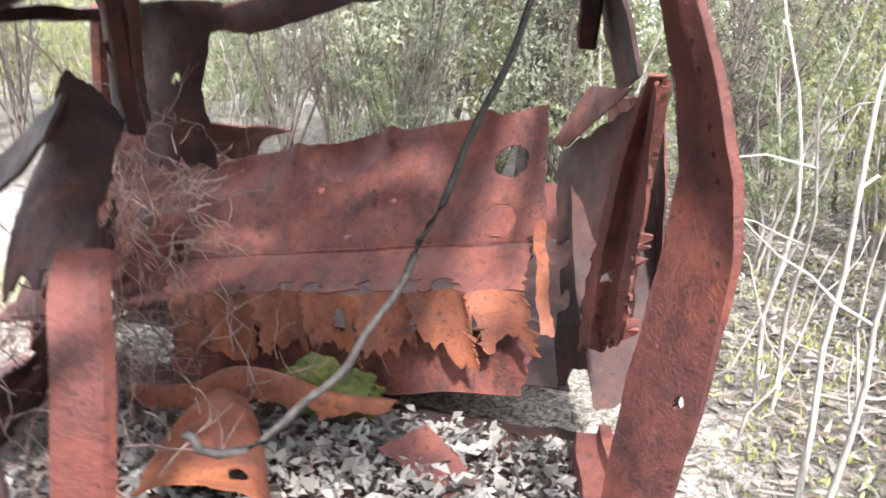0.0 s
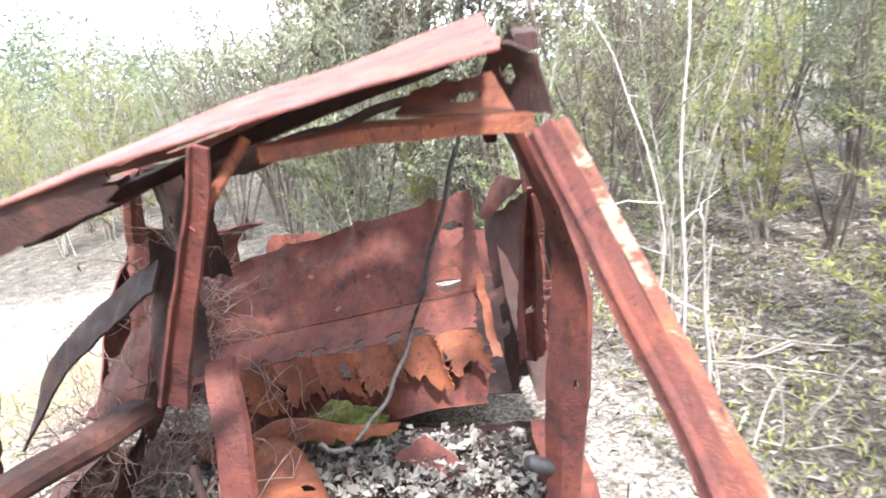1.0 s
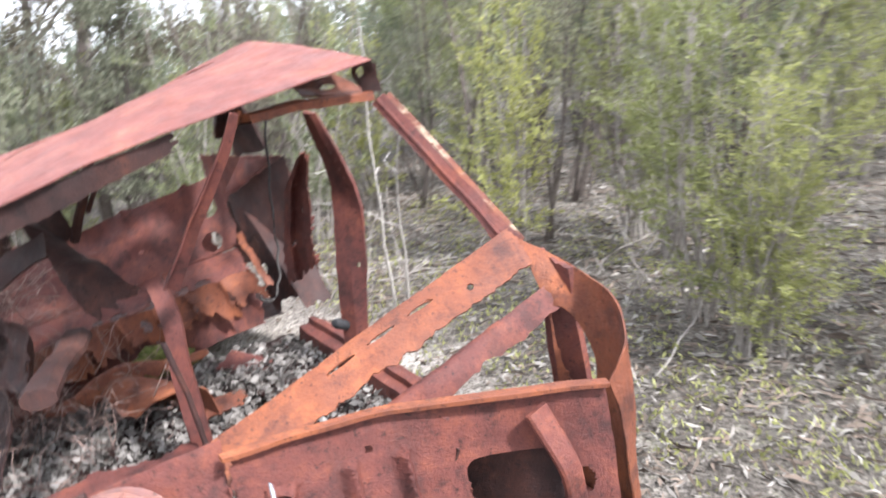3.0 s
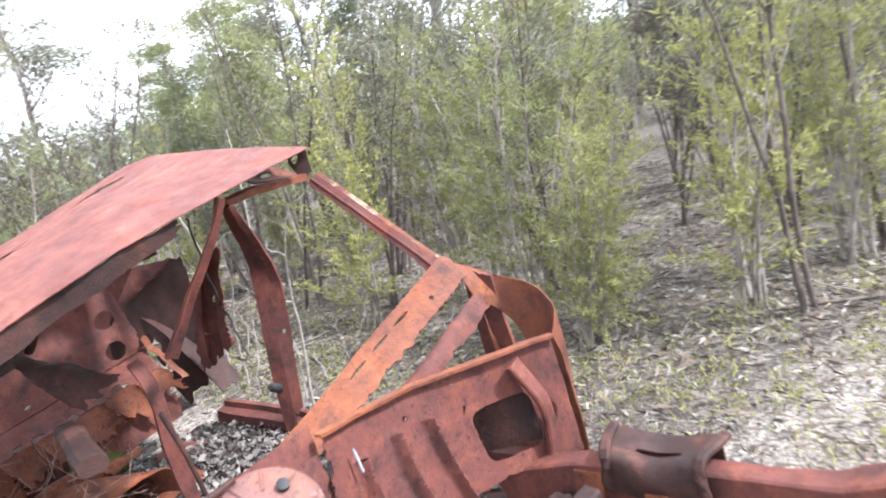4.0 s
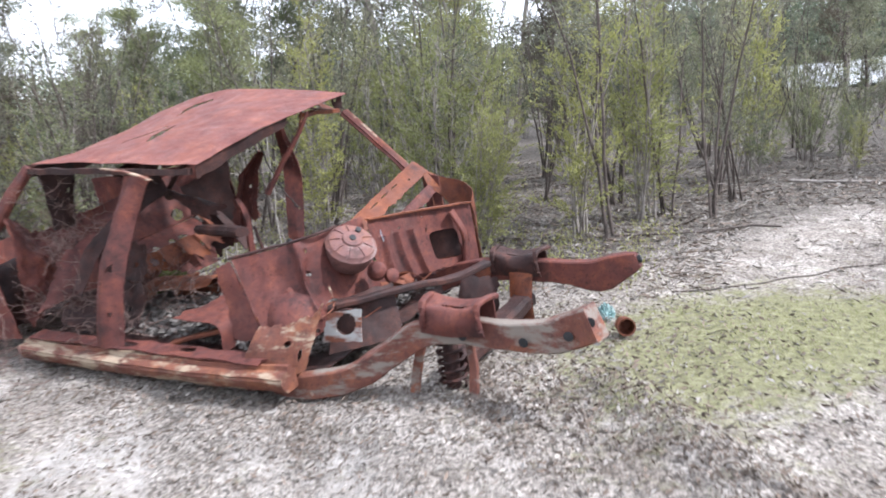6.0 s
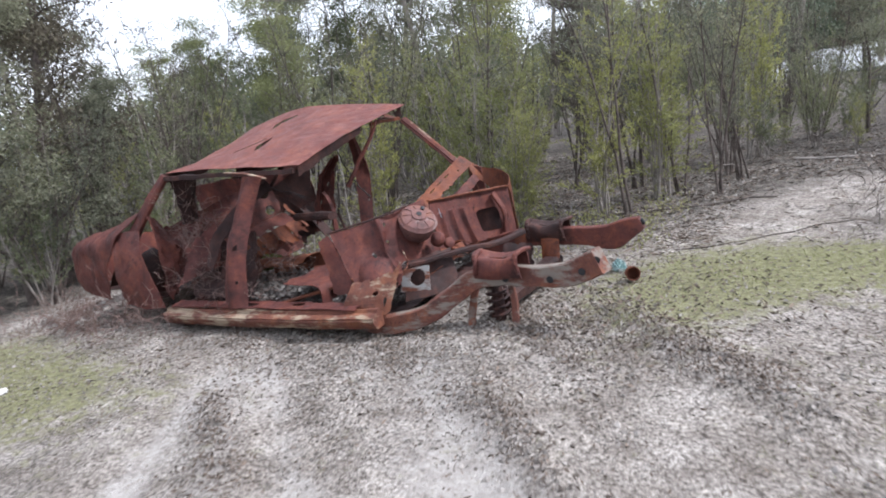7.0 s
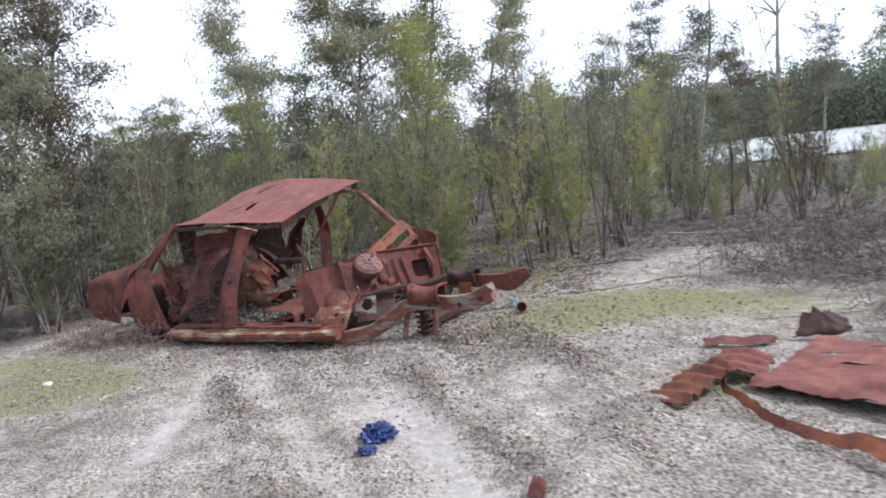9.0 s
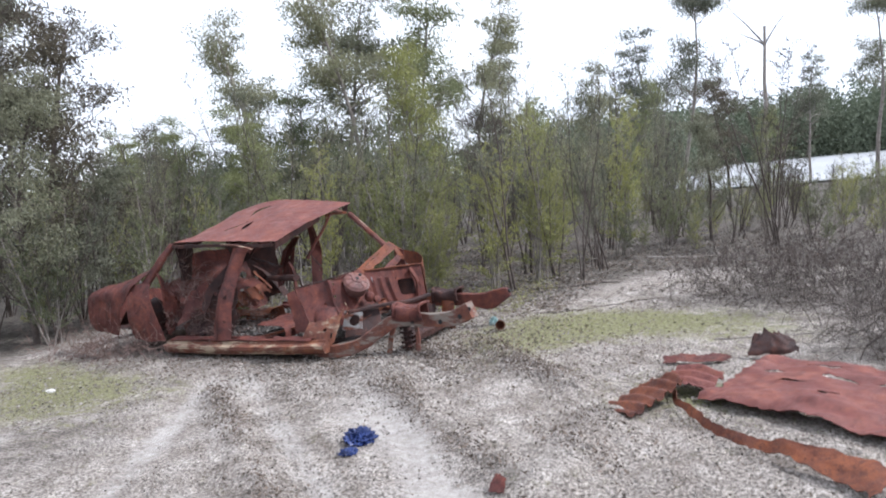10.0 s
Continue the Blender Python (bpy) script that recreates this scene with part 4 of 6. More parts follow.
# scuttle: sloping cowl strip with slots, its under-strip and the torn far end
cowl_f = quad((-0.242, -0.116, 0.583), (-0.222, 0.721, 0.867), (-0.111, 0.707, 0.802), (-0.117, -0.093, 0.548), (0, 0, 0.008))
part("cowl", patch(cowl_f, 170, 40, 0.005, 6, (0.02, 0.01, 0.03, 0.13), ((0.40, 0.36, 0.044, 0.045), (0.525, 0.36, 0.044, 0.045), (0.65, 0.36, 0.044, 0.045), (0.80, 0.62, 0.012, 0.07)), seed=71, jag=30), RUST_ORANGE, car, "orange rusted cowl strip with air slots")
part("cowl_under", patch(quad((-0.127, 0.074, 0.514), (-0.150, 0.765, 0.726), (-0.103, 0.769, 0.657), (-0.081, 0.077, 0.472), (0, 0, 0.02)), 40, 10, 0.010, 6, (0.05, 0.02, 0.05, 0.2), seed=72), RUST, car)
part("cowl_side", patch(loft([[(-0.222, 0.721, 0.852), (-0.141, 0.827, 0.770), (0.045, 0.798, 0.730), (0.165, 0.715, 0.694), (0.189, 0.636, 0.627)],
                              [(-0.158, 0.745, 0.726), (-0.085, 0.800, 0.647), (0.065, 0.782, 0.587), (0.167, 0.722, 0.566), (0.195, 0.659, 0.503)],
                              [(-0.122, 0.750, 0.524), (-0.066, 0.785, 0.463), (0.067, 0.766, 0.422), (0.160, 0.726, 0.400), (0.207, 0.664, 0.356)],
                              [(-0.105, 0.746, 0.171), (-0.047, 0.769, 0.171), (0.068, 0.757, 0.170), (0.163, 0.724, 0.190), (0.209, 0.650, 0.209)]]), 40, 34, 0.008, 6, (0.03, 0.02, 0.03, 0.05), ((0.20, 0.52, 0.16, 0.16), (0.72, 0.55, 0.022, 0.03)), seed=73), RUST_ORANGE, car)
part("hinge_pillar", patch(quad((-0.166, 0.806, 0.107), (-0.048, 0.812, 0.108), (-0.104, 0.808, 0.766), (-0.215, 0.783, 0.803)), 8, 26, 0.008, 6, (0.05, 0.05, 0.02, 0.02), thick=0.02, seed=74), RUST, car)

# firewall, far half: flat upper band, ribs, heater opening
fw_far = loft([[(0.026, -0.125, 0.303), (0.037, 0.180, 0.309), (0.120, 0.421, 0.292), (0.217, 0.630, 0.272)],
               [(-0.003, -0.107, 0.466), (-0.001, 0.174, 0.464), (0.081, 0.413, 0.460), (0.196, 0.631, 0.451)],
               [(-0.040, -0.082, 0.674), (-0.038, 0.187, 0.644), (0.061, 0.406, 0.637), (0.180, 0.630, 0.627)]])
fw_far_r = lambda u, v: fw_far(u, v) + Vector((0.034, 0, 0)) * (max(0, math.sin(u * 46 + v * 1.5)) ** 4 if 0.12 < u < 0.5 and v < 0.75 else 0)
part("firewall", patch(fw_far_r, 120, 56, 0.005, 5, (0.04, 0.01, 0.06, 0.012), ((0.70, 0.42, 0.12, 0.21, 6.0), (0.34, 0.78, 0.010, 0.02), (0.88, 0.42, 0.03, 0.07), (0.56, 0.86, 0.008, 0.014)), seed=75), RUST, car)
part("firewall_flange", sweep([(-0.031, -0.091, 0.676), (-0.029, 0.188, 0.647), (0.070, 0.407, 0.640), (0.184, 0.631, 0.630)], [(-0.012, -0.004), (0.014, -0.004), (0.014, 0.005), (-0.012, 0.005)], 40, dent=0.005, seed=21), RUST_ORANGE, car)
part("heater_box", patch(loft([[(0.052, 0.330, 0.333), (0.023, 0.325, 0.438), (0.051, 0.343, 0.541)], [(-0.069, 0.377, 0.337), (-0.068, 0.374, 0.440), (-0.058, 0.390, 0.544)], [(0.150, 0.564, 0.336), (0.130, 0.559, 0.441), (0.138, 0.556, 0.545)]]), 14, 14, 0.01, 6, seed=76), RUST_DARK_AND_SHADE, car)
part("bracket", sweep([(0.137, 0.479, 0.605), (0.185, 0.516, 0.470), (0.178, 0.529, 0.313)], box_profile(0.05, 0.02, 0.005), 14, up=(1, 0, 0), dent=0.005), RUST, car)
part("torn_edge", patch(quad((0.064, -0.162, 0.281), (0.110, 0.110, 0.275), (0.063, 0.124, 0.369), (0.025, -0.144, 0.383), (0.05, 0, 0)), 20, 10, 0.02, 9, (0.1, 0.1, 0.3, 0.05), seed=77), RUST_ORANGE, car)
part("paint_streak", patch(quad((0.014, -0.026, 0.549), (0.012, -0.018, 0.549), (-0.004, -0.018, 0.610), (-0.003, -0.024, 0.610)), 4, 12, 0.003, 20, (0.2, 0.2, 0.1, 0.1), thick=0.004, seed=80), OLD_PAINT, car, "pale streak of old paint")
# firewall, near half: pressed foot-well panel with steps and holes
fw_near = loft([[(-0.201, -0.699, 0.230), (-0.101, -0.619, 0.219), (0.019, -0.449, 0.269), (0.065, -0.124, 0.322)],
                [(-0.301, -0.689, 0.420), (-0.181, -0.599, 0.429), (-0.030, -0.439, 0.460), (0.016, -0.107, 0.486)],
                [(-0.412, -0.654, 0.605), (-0.271, -0.569, 0.625), (-0.090, -0.449, 0.665), (-0.050, -0.082, 0.689)]])


def fw_near_s(u, v):
    p = fw_near(u, v)
    dome = max(0.0, 1 - (((u - 0.36) / 0.24) ** 2 + ((v - 0.16) / 0.34) ** 2)) ** 0.5
    step = 1 / (1 + math.exp(-(u - 0.56 - 0.04 * math.sin(v * 9)) * 60))
    groove = math.exp(-((u - 0.53) / 0.025) ** 2) * min(1, v * 2)
    return p + Vector((0.065, -0.055, 0.0)) * dome + Vector((-0.045, 0.02, 0)) * step * (1 - 0.5 * v) + Vector((0.03, -0.03, 0.01)) * groove


part("footwell_panel", patch(fw_near_s, 80, 56, 0.010, 5, (0.02, 0.02, 0.10, 0.012), ((0.40, 0.52, 0.022, 0.035), (0.58, 0.62, 0.02, 0.03), (0.47, 0.12, 0.018, 0.03), (0.66, 0.24, 0.05, 0.035), (0.60, 0.86, 0.014, 0.03)), seed=78), RUST, car, "pressed footwell panel with bolt holes")
part("footwell_rim", sweep([(-0.422, -0.654, 0.608), (-0.271, -0.569, 0.632), (-0.090, -0.449, 0.672), (-0.058, -0.302, 0.687)], box_profile(0.016, 0.012, 0.003), 26, dent=0.006, seed=22), RUST_DARK_AND_SHADE, car)
part("footwell_side", patch(quad((-0.211, -0.699, 0.220), (-0.401, -0.719, 0.240), (-0.482, -0.689, 0.560), (-0.412, -0.654, 0.605)), 10, 20, 0.010, 6, (0.02, 0.15, 0.06, 0.03), seed=79), RUST, car)
# brake booster
bmat = Matrix.Translation((-0.027, -0.277, 0.537)) @ Vector((0.55, -0.30, 0.80)).to_track_quat("Z", "Y").to_matrix().to_4x4()
booster = part("brake_booster", lathe([(0.02, -0.05), (0.085, -0.04), (0.10, -0.02), (0.115, 0.03), (0.118, 0.062), (0.124, 0.066), (0.124, 0.078), (0.116, 0.084), (0.108, 0.098), (0.085, 0.108), (0.05, 0.112), (0.045, 0.122), (0.03, 0.124)], 40, bmat, 0.01), BOOSTER, car, "round dented brake booster with faded paint")
part("booster_port", lathe([(0.016, 0.10), (0.017, 0.128), (0.010, 0.129)], 14, bmat), BLACK, booster)
part("valve", lathe([(0.013, 0.10), (0.014, 0.125), (0.008, 0.127)], 12, bmat @ Matrix.Translation((0.05, 0.045, 0))), BLACK, booster)
for k in range(9):
    a = k * 6.28319 / 9
    part("rib", sweep([bmat @ Vector((r_ * math.cos(a), r_ * math.sin(a), h_)) for r_, h_ in ((0.055, 0.113), (0.08, 0.111), (0.106, 0.101))], disc(0.004, 5), 5, up=(0.3, 0.2, 1), dent=0.001), BOOSTER, booster)
part("steering_mount", lathe([(0.03, 0), (0.045, 0.01), (0.045, 0.05), (0.03, 0.07), (0.02, 0.075)], 18, pose(0.06, -0.19, 0.43, 55, 20, 30), 0.05), RUST, car)
part("steering_mount", lathe([(0.025, 0), (0.035, 0.01), (0.035, 0.04), (0.02, 0.05)], 16, pose(0.10, -0.14, 0.40, 70, 10, 60), 0.05), RUST, car)
# shreds of torn sheet and thin wire below the firewall
for k, pts in enumerate((((0.065, -0.104, 0.363), (0.125, -0.054, 0.333), (0.156, 0.035, 0.273)), ((0.058, -0.028, 0.365), (0.135, -0.006, 0.385), (0.176, 0.074, 0.334)), ((0.083, -0.143, 0.403), (0.151, -0.200, 0.341), (0.140, -0.299, 0.300), (0.099, -0.379, 0.269)), ((0.051, 0.068, 0.337), (0.119, 0.090, 0.305), (0.169, 0.150, 0.347)))):
    part("torn_strip", sweep(pts, [(-0.012, -0.002), (0.010, -0.003), (0.012, 0.003), (-0.010, 0.002)], 12, up=(0.4, 0.5, 0.6), dent=0.014, seed=70 + k, size=lambda q: 1.3 - q), RUST_ORANGE, car)
for k, pts in enumerate((((-0.021, -0.459, 0.439), (0.049, -0.539, 0.359), (-0.041, -0.639, 0.299), (-0.121, -0.679, 0.239)), ((0.101, -0.221, 0.361), (0.060, -0.379, 0.360), (0.019, -0.499, 0.329)))):
    part("wire", tubes("wire", [([along(pts, q / 12) for q in range(13)], 0.004, 0.0035)], RUST_CREAM, 5), RUST_CREAM, car)
# white toe panel with its large hole
part("toe_panel", patch(quad((0.006, -0.600, 0.220), (0.218, -0.580, 0.228), (0.220, -0.560, 0.379), (0.042, -0.580, 0.354)), 22, 18, 0.004, 6, (0.06, 0.03, 0.03, 0.06), ((0.58, 0.55, 0.27, 0.34),), thick=0.005, seed=81), RUST_WHITE, car, "flaking white-painted toe panel with a round hole")
# dark plug added behind the hole, coloured as the shade inside it
part("toe_recess", lathe([(0.060, -0.03), (0.060, -0.012), (0.052, -0.010)], 22, pose(0.131, -0.560, 0.305, 90, 0, 10)), RUST_DARK_AND_SHADE, car)
part("toe_board", patch(quad((-0.001, -0.559, 0.139), (0.250, -0.298, 0.159), (0.161, -0.200, 0.401), (-0.021, -0.499, 0.369)), 16, 16, 0.012, 6, (0.03, 0.03, 0.03, 0.05), seed=82), RUST_DARK_AND_SHADE, car)
part("torque_box", patch(loft([[(-0.317, -0.800, 0.121), (-0.091, -0.790, 0.109), (0.027, -0.740, 0.155)], [(-0.267, -0.770, 0.254), (-0.076, -0.750, 0.232), (0.056, -0.700, 0.277)], [(-0.238, -0.700, 0.314), (-0.059, -0.680, 0.348), (0.075, -0.640, 0.421)]]), 26, 20, 0.012, 8, (0.05, 0.08, 0.03, 0.16), ((0.5, 0.6, 0.06, 0.05), (0.75, 0.35, 0.05, 0.08)), thick=0.006, seed=83), RUST_CREAM, car, "torn sill end with flaking cream paint")
part("inner_strut", sweep([(0.029, -0.499, 0.359), (0.219, -0.248, 0.370), (0.360, 0.002, 0.360), (0.420, 0.298, 0.363)], box_profile(0.05, 0.03, 0.006), 22, dent=0.007, seed=31), RUST_DARK_AND_SHADE, car)

# chassis rails
rail_prof = box_profile(0.075, 0.115, 0.006)
near_rail = [(-0.361, -0.740, 0.133), (-0.095, -0.730, 0.068), (0.090, -0.700, 0.076), (0.246, -0.660, 0.118), (0.371, -0.600, 0.198), (0.499, -0.550, 0.279), (0.668, -0.520, 0.301), (0.893, -0.510, 0.292), (1.082, -0.520, 0.309), (1.257, -0.550, 0.383)]
part("chassis_rail", sweep(near_rail, rail_prof, 60, dent=0.006, seed=41, size=lambda q: 0.95 + (0.22 * min(1.0, (q - 0.80) / 0.1) if q > 0.80 else 0)), RUST_GREY, car, "chassis rail with worn grey-cream paint")
far_rail = [(0.046, 0.465, 0.211), (0.159, 0.473, 0.255), (0.309, 0.490, 0.277), (0.550, 0.520, 0.276), (0.747, 0.535, 0.267), (0.918, 0.545, 0.252), (1.019, 0.549, 0.283), (1.140, 0.551, 0.334)]
part("chassis_rail", sweep(far_rail, rail_prof, 50, dent=0.006, seed=42, size=lambda q: 1.0 + (0.45 * math.sin((q - 0.60) / 0.40 * 3.1416) - (0.35 * (q - 0.8) / 0.2 if q > 0.8 else 0) if q > 0.60 else 0)), RUST, car)
part("rail_end", lathe([(0.014, 0), (0.020, 0.004), (0.021, 0.02), (0.014, 0.022)], 16, pose(1.135, 0.55, 0.335, 0, 70, 10)), BLACK, car)
# flat black discs paint the shade inside the rail's bolt holes
for x_, y_, z_ in ((0.421, -0.565, 0.253), (0.708, -0.565, 0.291), (0.971, -0.565, 0.285), (1.162, -0.585, 0.332), (1.247, -0.585, 0.392)):
    part("bolt_hole", lathe([(0.018, 0.0), (0.020, 0.003), (0.014, 0.004)], 12, pose(x_, y_, z_, 90, 0, 0)), BLACK, car)


def tower(cx, cy, cz, mat, s):
    """The pressed suspension tower that sits on a rail, with its raised, scalloped rim."""
    f = loft([[(cx - 0.15, cy - 0.06, cz - 0.085), (cx, cy - 0.065, cz - 0.09), (cx + 0.15, cy - 0.06, cz - 0.085)],
              [(cx - 0.13, cy - 0.068, cz - 0.03), (cx, cy - 0.085, cz - 0.03), (cx + 0.13, cy - 0.068, cz - 0.03)],
              [(cx - 0.125, cy - 0.07, cz + 0.035), (cx, cy - 0.055, cz + 0.02), (cx + 0.125, cy - 0.07, cz + 0.035)],
              [(cx - 0.13, cy + 0.0, cz + 0.045), (cx, cy + 0.0, cz + 0.015), (cx + 0.13, cy + 0.0, cz + 0.045)],
              [(cx - 0.13, cy + 0.07, cz + 0.045), (cx, cy + 0.07, cz + 0.03), (cx + 0.13, cy + 0.07, cz + 0.045)],
              [(cx - 0.14, cy + 0.075, cz - 0.06), (cx, cy + 0.075, cz - 0.06), (cx + 0.14, cy + 0.075, cz - 0.06)]])
    t = part("spring_tower", patch(f, 24, 26, 0.006, 9, (0.02, 0.02, 0.02, 0.02), ((0.5, 0.56, 0.22, 0.05),), thick=0.008, seed=s), mat, car)
    for e in (-1, 1):
        part("tower_lug", sweep([(cx + e * 0.13, cy - 0.07, cz - 0.06), (cx + e * 0.125, cy - 0.06, cz + 0.045), (cx + e * 0.15, cy + 0.06, cz + 0.05)], box_profile(0.03, 0.022, 0.006), 10, dent=0.006, seed=s + e), mat, t)
    return t


tower(0.670, -0.520, 0.381, RUST, 91)
tower(0.50, 0.525, 0.335, RUST_DARK_AND_SHADE, 92)
part("crossmember", sweep([(0.533, 0.502, 0.116), (0.550, 0.107, 0.094), (0.580, -0.419, 0.109)], box_profile(0.12, 0.09, 0.02), 24, dent=0.008, seed=93), RUST_DARK_AND_SHADE, car)
part("tower_plate", patch(quad((0.470, 0.452, -0.006), (0.607, 0.427, -0.008), (0.598, 0.458, 0.299), (0.461, 0.456, 0.303), (0, -0.03, 0)), 14, 24, 0.008, 7, (0.03, 0.03, 0.06, 0.0), thick=0.012, seed=95), RUST_ORANGE, car)
part("engine_mount", patch(quad((0.212, 0.291, 0.059), (0.426, 0.420, 0.045), (0.405, 0.454, 0.242), (0.213, 0.401, 0.268), (0, -0.05, 0)), 14, 14, 0.02, 7, (0.1, 0.1, 0.1, 0.1), seed=96), RUST_DARK_AND_SHADE, car)
part("rail_brace", patch(quad((0.272, 0.437, 0.163), (0.348, 0.443, 0.161), (0.365, 0.450, 0.316), (0.280, 0.443, 0.319)), 8, 12, 0.006, 8, thick=0.01, seed=94), RUST_ORANGE, car)
spring_pts = [(0.58 + 0.058 * math.cos(q * 0.62), -0.45 + 0.058 * math.sin(q * 0.62), 0.02 + q * 0.0042) for q in range(51)]
part("coil_spring", tubes("coil_spring", [(spring_pts, 0.0085, 0.0085)], RUST_DARK_AND_SHADE, 7), RUST_DARK_AND_SHADE, car)
part("spring_core", lathe([(0.03, 0.0), (0.034, 0.02), (0.034, 0.2), (0.03, 0.21)], 16, pose(0.581, -0.450, 0.010)), RUST_DARK_AND_SHADE, car)
for dx in (-0.14, 0.13):
    part("suspension_arm", sweep([(0.58 + dx * 0.8, -0.46, 0.24), (0.58 + dx, -0.50, 0.12), (0.58 + dx * 1.05, -0.54, 0.0)], box_profile(0.045, 0.02, 0.006), 14, up=(0, 1, 0.3), dent=0.007, seed=61), RUST_GREY, car)


# ---- plants ----
def stem(rng, base, direction, length, r0, wander=0.12, n=7, lift=0.0):
    """A wandering stem as a chain of points."""
    p, d = np.array(base, float), np.array(direction, float)
    d /= np.linalg.norm(d)
    pts = [tuple(p)]
    for _ in range(n):
        d = d + rng.normal(size=3) * wander + np.array((0, 0, lift))
        d /= np.linalg.norm(d)
        p = p + d * length / n
        pts.append(tuple(p))
    return pts, d


def shrub(seed, h, stems, leaf_mat, wood_mat, leaf, density, spread=0.35, bare=0.25, twiggy=1.0, droop=0.0):
    """A slender bush: several stems from one foot, side twigs all the way up, small leaves along the twigs."""
    rng = np.random.default_rng(seed)
    chains, lp, ld = [], [], []
    for _ in range(stems):
        a = rng.uniform(0, 6.283)
        out = rng.uniform(0.05, spread)
        hh = h * rng.uniform(0.6, 1.0)
        pts, _ = stem(rng, (rng.normal() * 0.05, rng.normal() * 0.05, -0.03), (math.cos(a) * out + 0.03, math.sin(a) * out, 1), hh, 0, 0.07, 9, 0.03)
        r = 0.006 + 0.007 * hh / 2
        chains.append((pts, r, 0.002))
        P = np.array(pts)
        for k in range(int(hh * 11 * twiggy)):
            q = rng.uniform(bare, 1.0) ** 0.9 * 8.99
            i = int(q)
            foot = P[i] + (P[i + 1] - P[i]) * (q - i)
            b = rng.uniform(0, 6.283)
            L = rng.uniform(0.12, 0.42) * (1.15 - q / 12) * h ** 0.5
            tw, d = stem(rng, foot, (math.cos(b), math.sin(b), rng.uniform(0.3, 1.3) - droop), L, 0, 0.16, 4, 0.05 - droop * 0.1)
            chains.append((tw, 0.0035, 0.001))
            T = np.array(tw)
            n = int(L * density)
            qq = rng.uniform(0.2, 1.0, n) * 3.99
            ix = qq.astype(int)
            lp.append(T[ix] + (T[ix + 1] - T[ix]) * (qq - ix)[:, None] + rng.normal(size=(n, 3)) * 0.015)
            ld.append(d * 0.8 + rng.normal(size=(n, 3)) * 0.7 + np.array((0, 0, 0.25 - droop)))
    lp, ld = np.concatenate(lp), np.concatenate(ld)
    n = len(lp)
    return tubes("trunk", chains, wood_mat, 4), flakes("crown", lp, ld, rng.uniform(0.6, 1.3, n) * leaf[0], rng.uniform(0.7, 1.2, n) * leaf[1], leaf_mat, rng)


def tree(seed, h, leaf_mat, wood_mat, clumps, leaf, trunk_r, lean=0.05, low=0.45, dense=60):
    """A gum tree: tapered leaning trunk, forking limbs, leaves in loose clumps at the limb ends."""
    rng = np.random.default_rng(seed)
    chains, lp, ld = [], [], []
    pts, _ = stem(rng, (0, 0, -0.1), (lean, lean * 0.3, 1), h * 0.95, 0, 0.06, 11, 0.05)
    chains.append((pts, trunk_r, trunk_r * 0.18))
    P = np.array(pts)
    for k in range(clumps):
        q = rng.uniform(low, 1.0) * 10.99
        i = int(q)
        foot = P[i] + (P[i + 1] - P[i]) * (q - i)
        b = rng.uniform(0, 6.283)
        L = rng.uniform(0.10, 0.26) * h * (1.25 - q / 14)
        limb, d = stem(rng, foot, (math.cos(b), math.sin(b), rng.uniform(0.25, 1.1)), L, 0, 0.17, 6, 0.06)
        chains.append((limb, trunk_r * 0.30 * (1.2 - q / 14), 0.004))
        for j in range(3):
            sub, d2 = stem(rng, limb[3 + j], (d[0] + rng.normal() * 0.6, d[1] + rng.normal() * 0.6, d[2] + 0.3), L * 0.45, 0, 0.2, 4, 0.03)
            chains.append((sub, 0.010 * h / 7, 0.003))
            c = np.array(sub[-1])
            rad = h * rng.uniform(0.016, 0.078)
            n = int(dense * (rad / (0.055 * h)) ** 1.6) + 8
            g = rng.normal(size=(n, 3))
            g = g / np.linalg.norm(g, axis=1, keepdims=True) * rng.uniform(0.05, 1.15, (n, 1)) ** 0.7 * rad * np.array((1.25, 1.25, 0.6))
            lp.append(c + g)
            ld.append(rng.normal(size=(n, 3)) * 0.7 + np.array((0, 0, -0.35)))
    lp, ld = np.concatenate(lp), np.concatenate(ld)
    n = len(lp)
    return tubes("trunk", chains, wood_mat, 6), flakes("crown", lp, ld, rng.uniform(0.6, 1.3, n) * leaf[0], rng.uniform(0.7, 1.2, n) * leaf[1], leaf_mat, rng)


def plant(name, meshes, label, category, group, x, y, turn, size=1.0, lean=(0, 0)):
    ob = thing(name, label, category, group)
    for me, nm in zip(meshes, ("trunk", "crown")):
        o = new(nm, me)
        o.parent = ob
    ob.matrix_basis = pose(x, y, ground_z(x, y), lean[0], lean[1], 0) @ pose(0, 0, 0, 0, 0, turn) @ Matrix.Scale(size, 4)
    return ob


OLIVE = [shrub(100 + k, 2.3, 7, LEAF_OLIVE, BARK_GREY, (0.046, 0.012), 105, 0.24, 0.06) for k in range(3)]
GREEN = [shrub(200 + k, 2.5, 6, LEAF_GREEN, BARK_GREY, (0.052, 0.013), 95, 0.30, 0.10) for k in range(3)]
GREY = [shrub(300 + k, 2.8, 6, LEAF_GREY, BARK_DARK, (0.050, 0.009), 62, 0.33, 0.25) for k in range(3)]
BROWN = [shrub(400 + k, 3.0, 7, LEAF_BROWN, BARK_DARK, (0.045, 0.010), 62, 0.36, 0.2) for k in range(2)]
THIN = [shrub(500 + k, 4.2, 3, LEAF_GREY, BARK_DARK, (0.055, 0.012), 42, 0.16, 0.40, 0.8) for k in range(2)]
GUM = [tree(600 + k, 8.0, LEAF_GREY, BARK_GREY, 22, (0.12, 0.034), 0.10, 0.06, 0.45, 150) for k in range(3)]
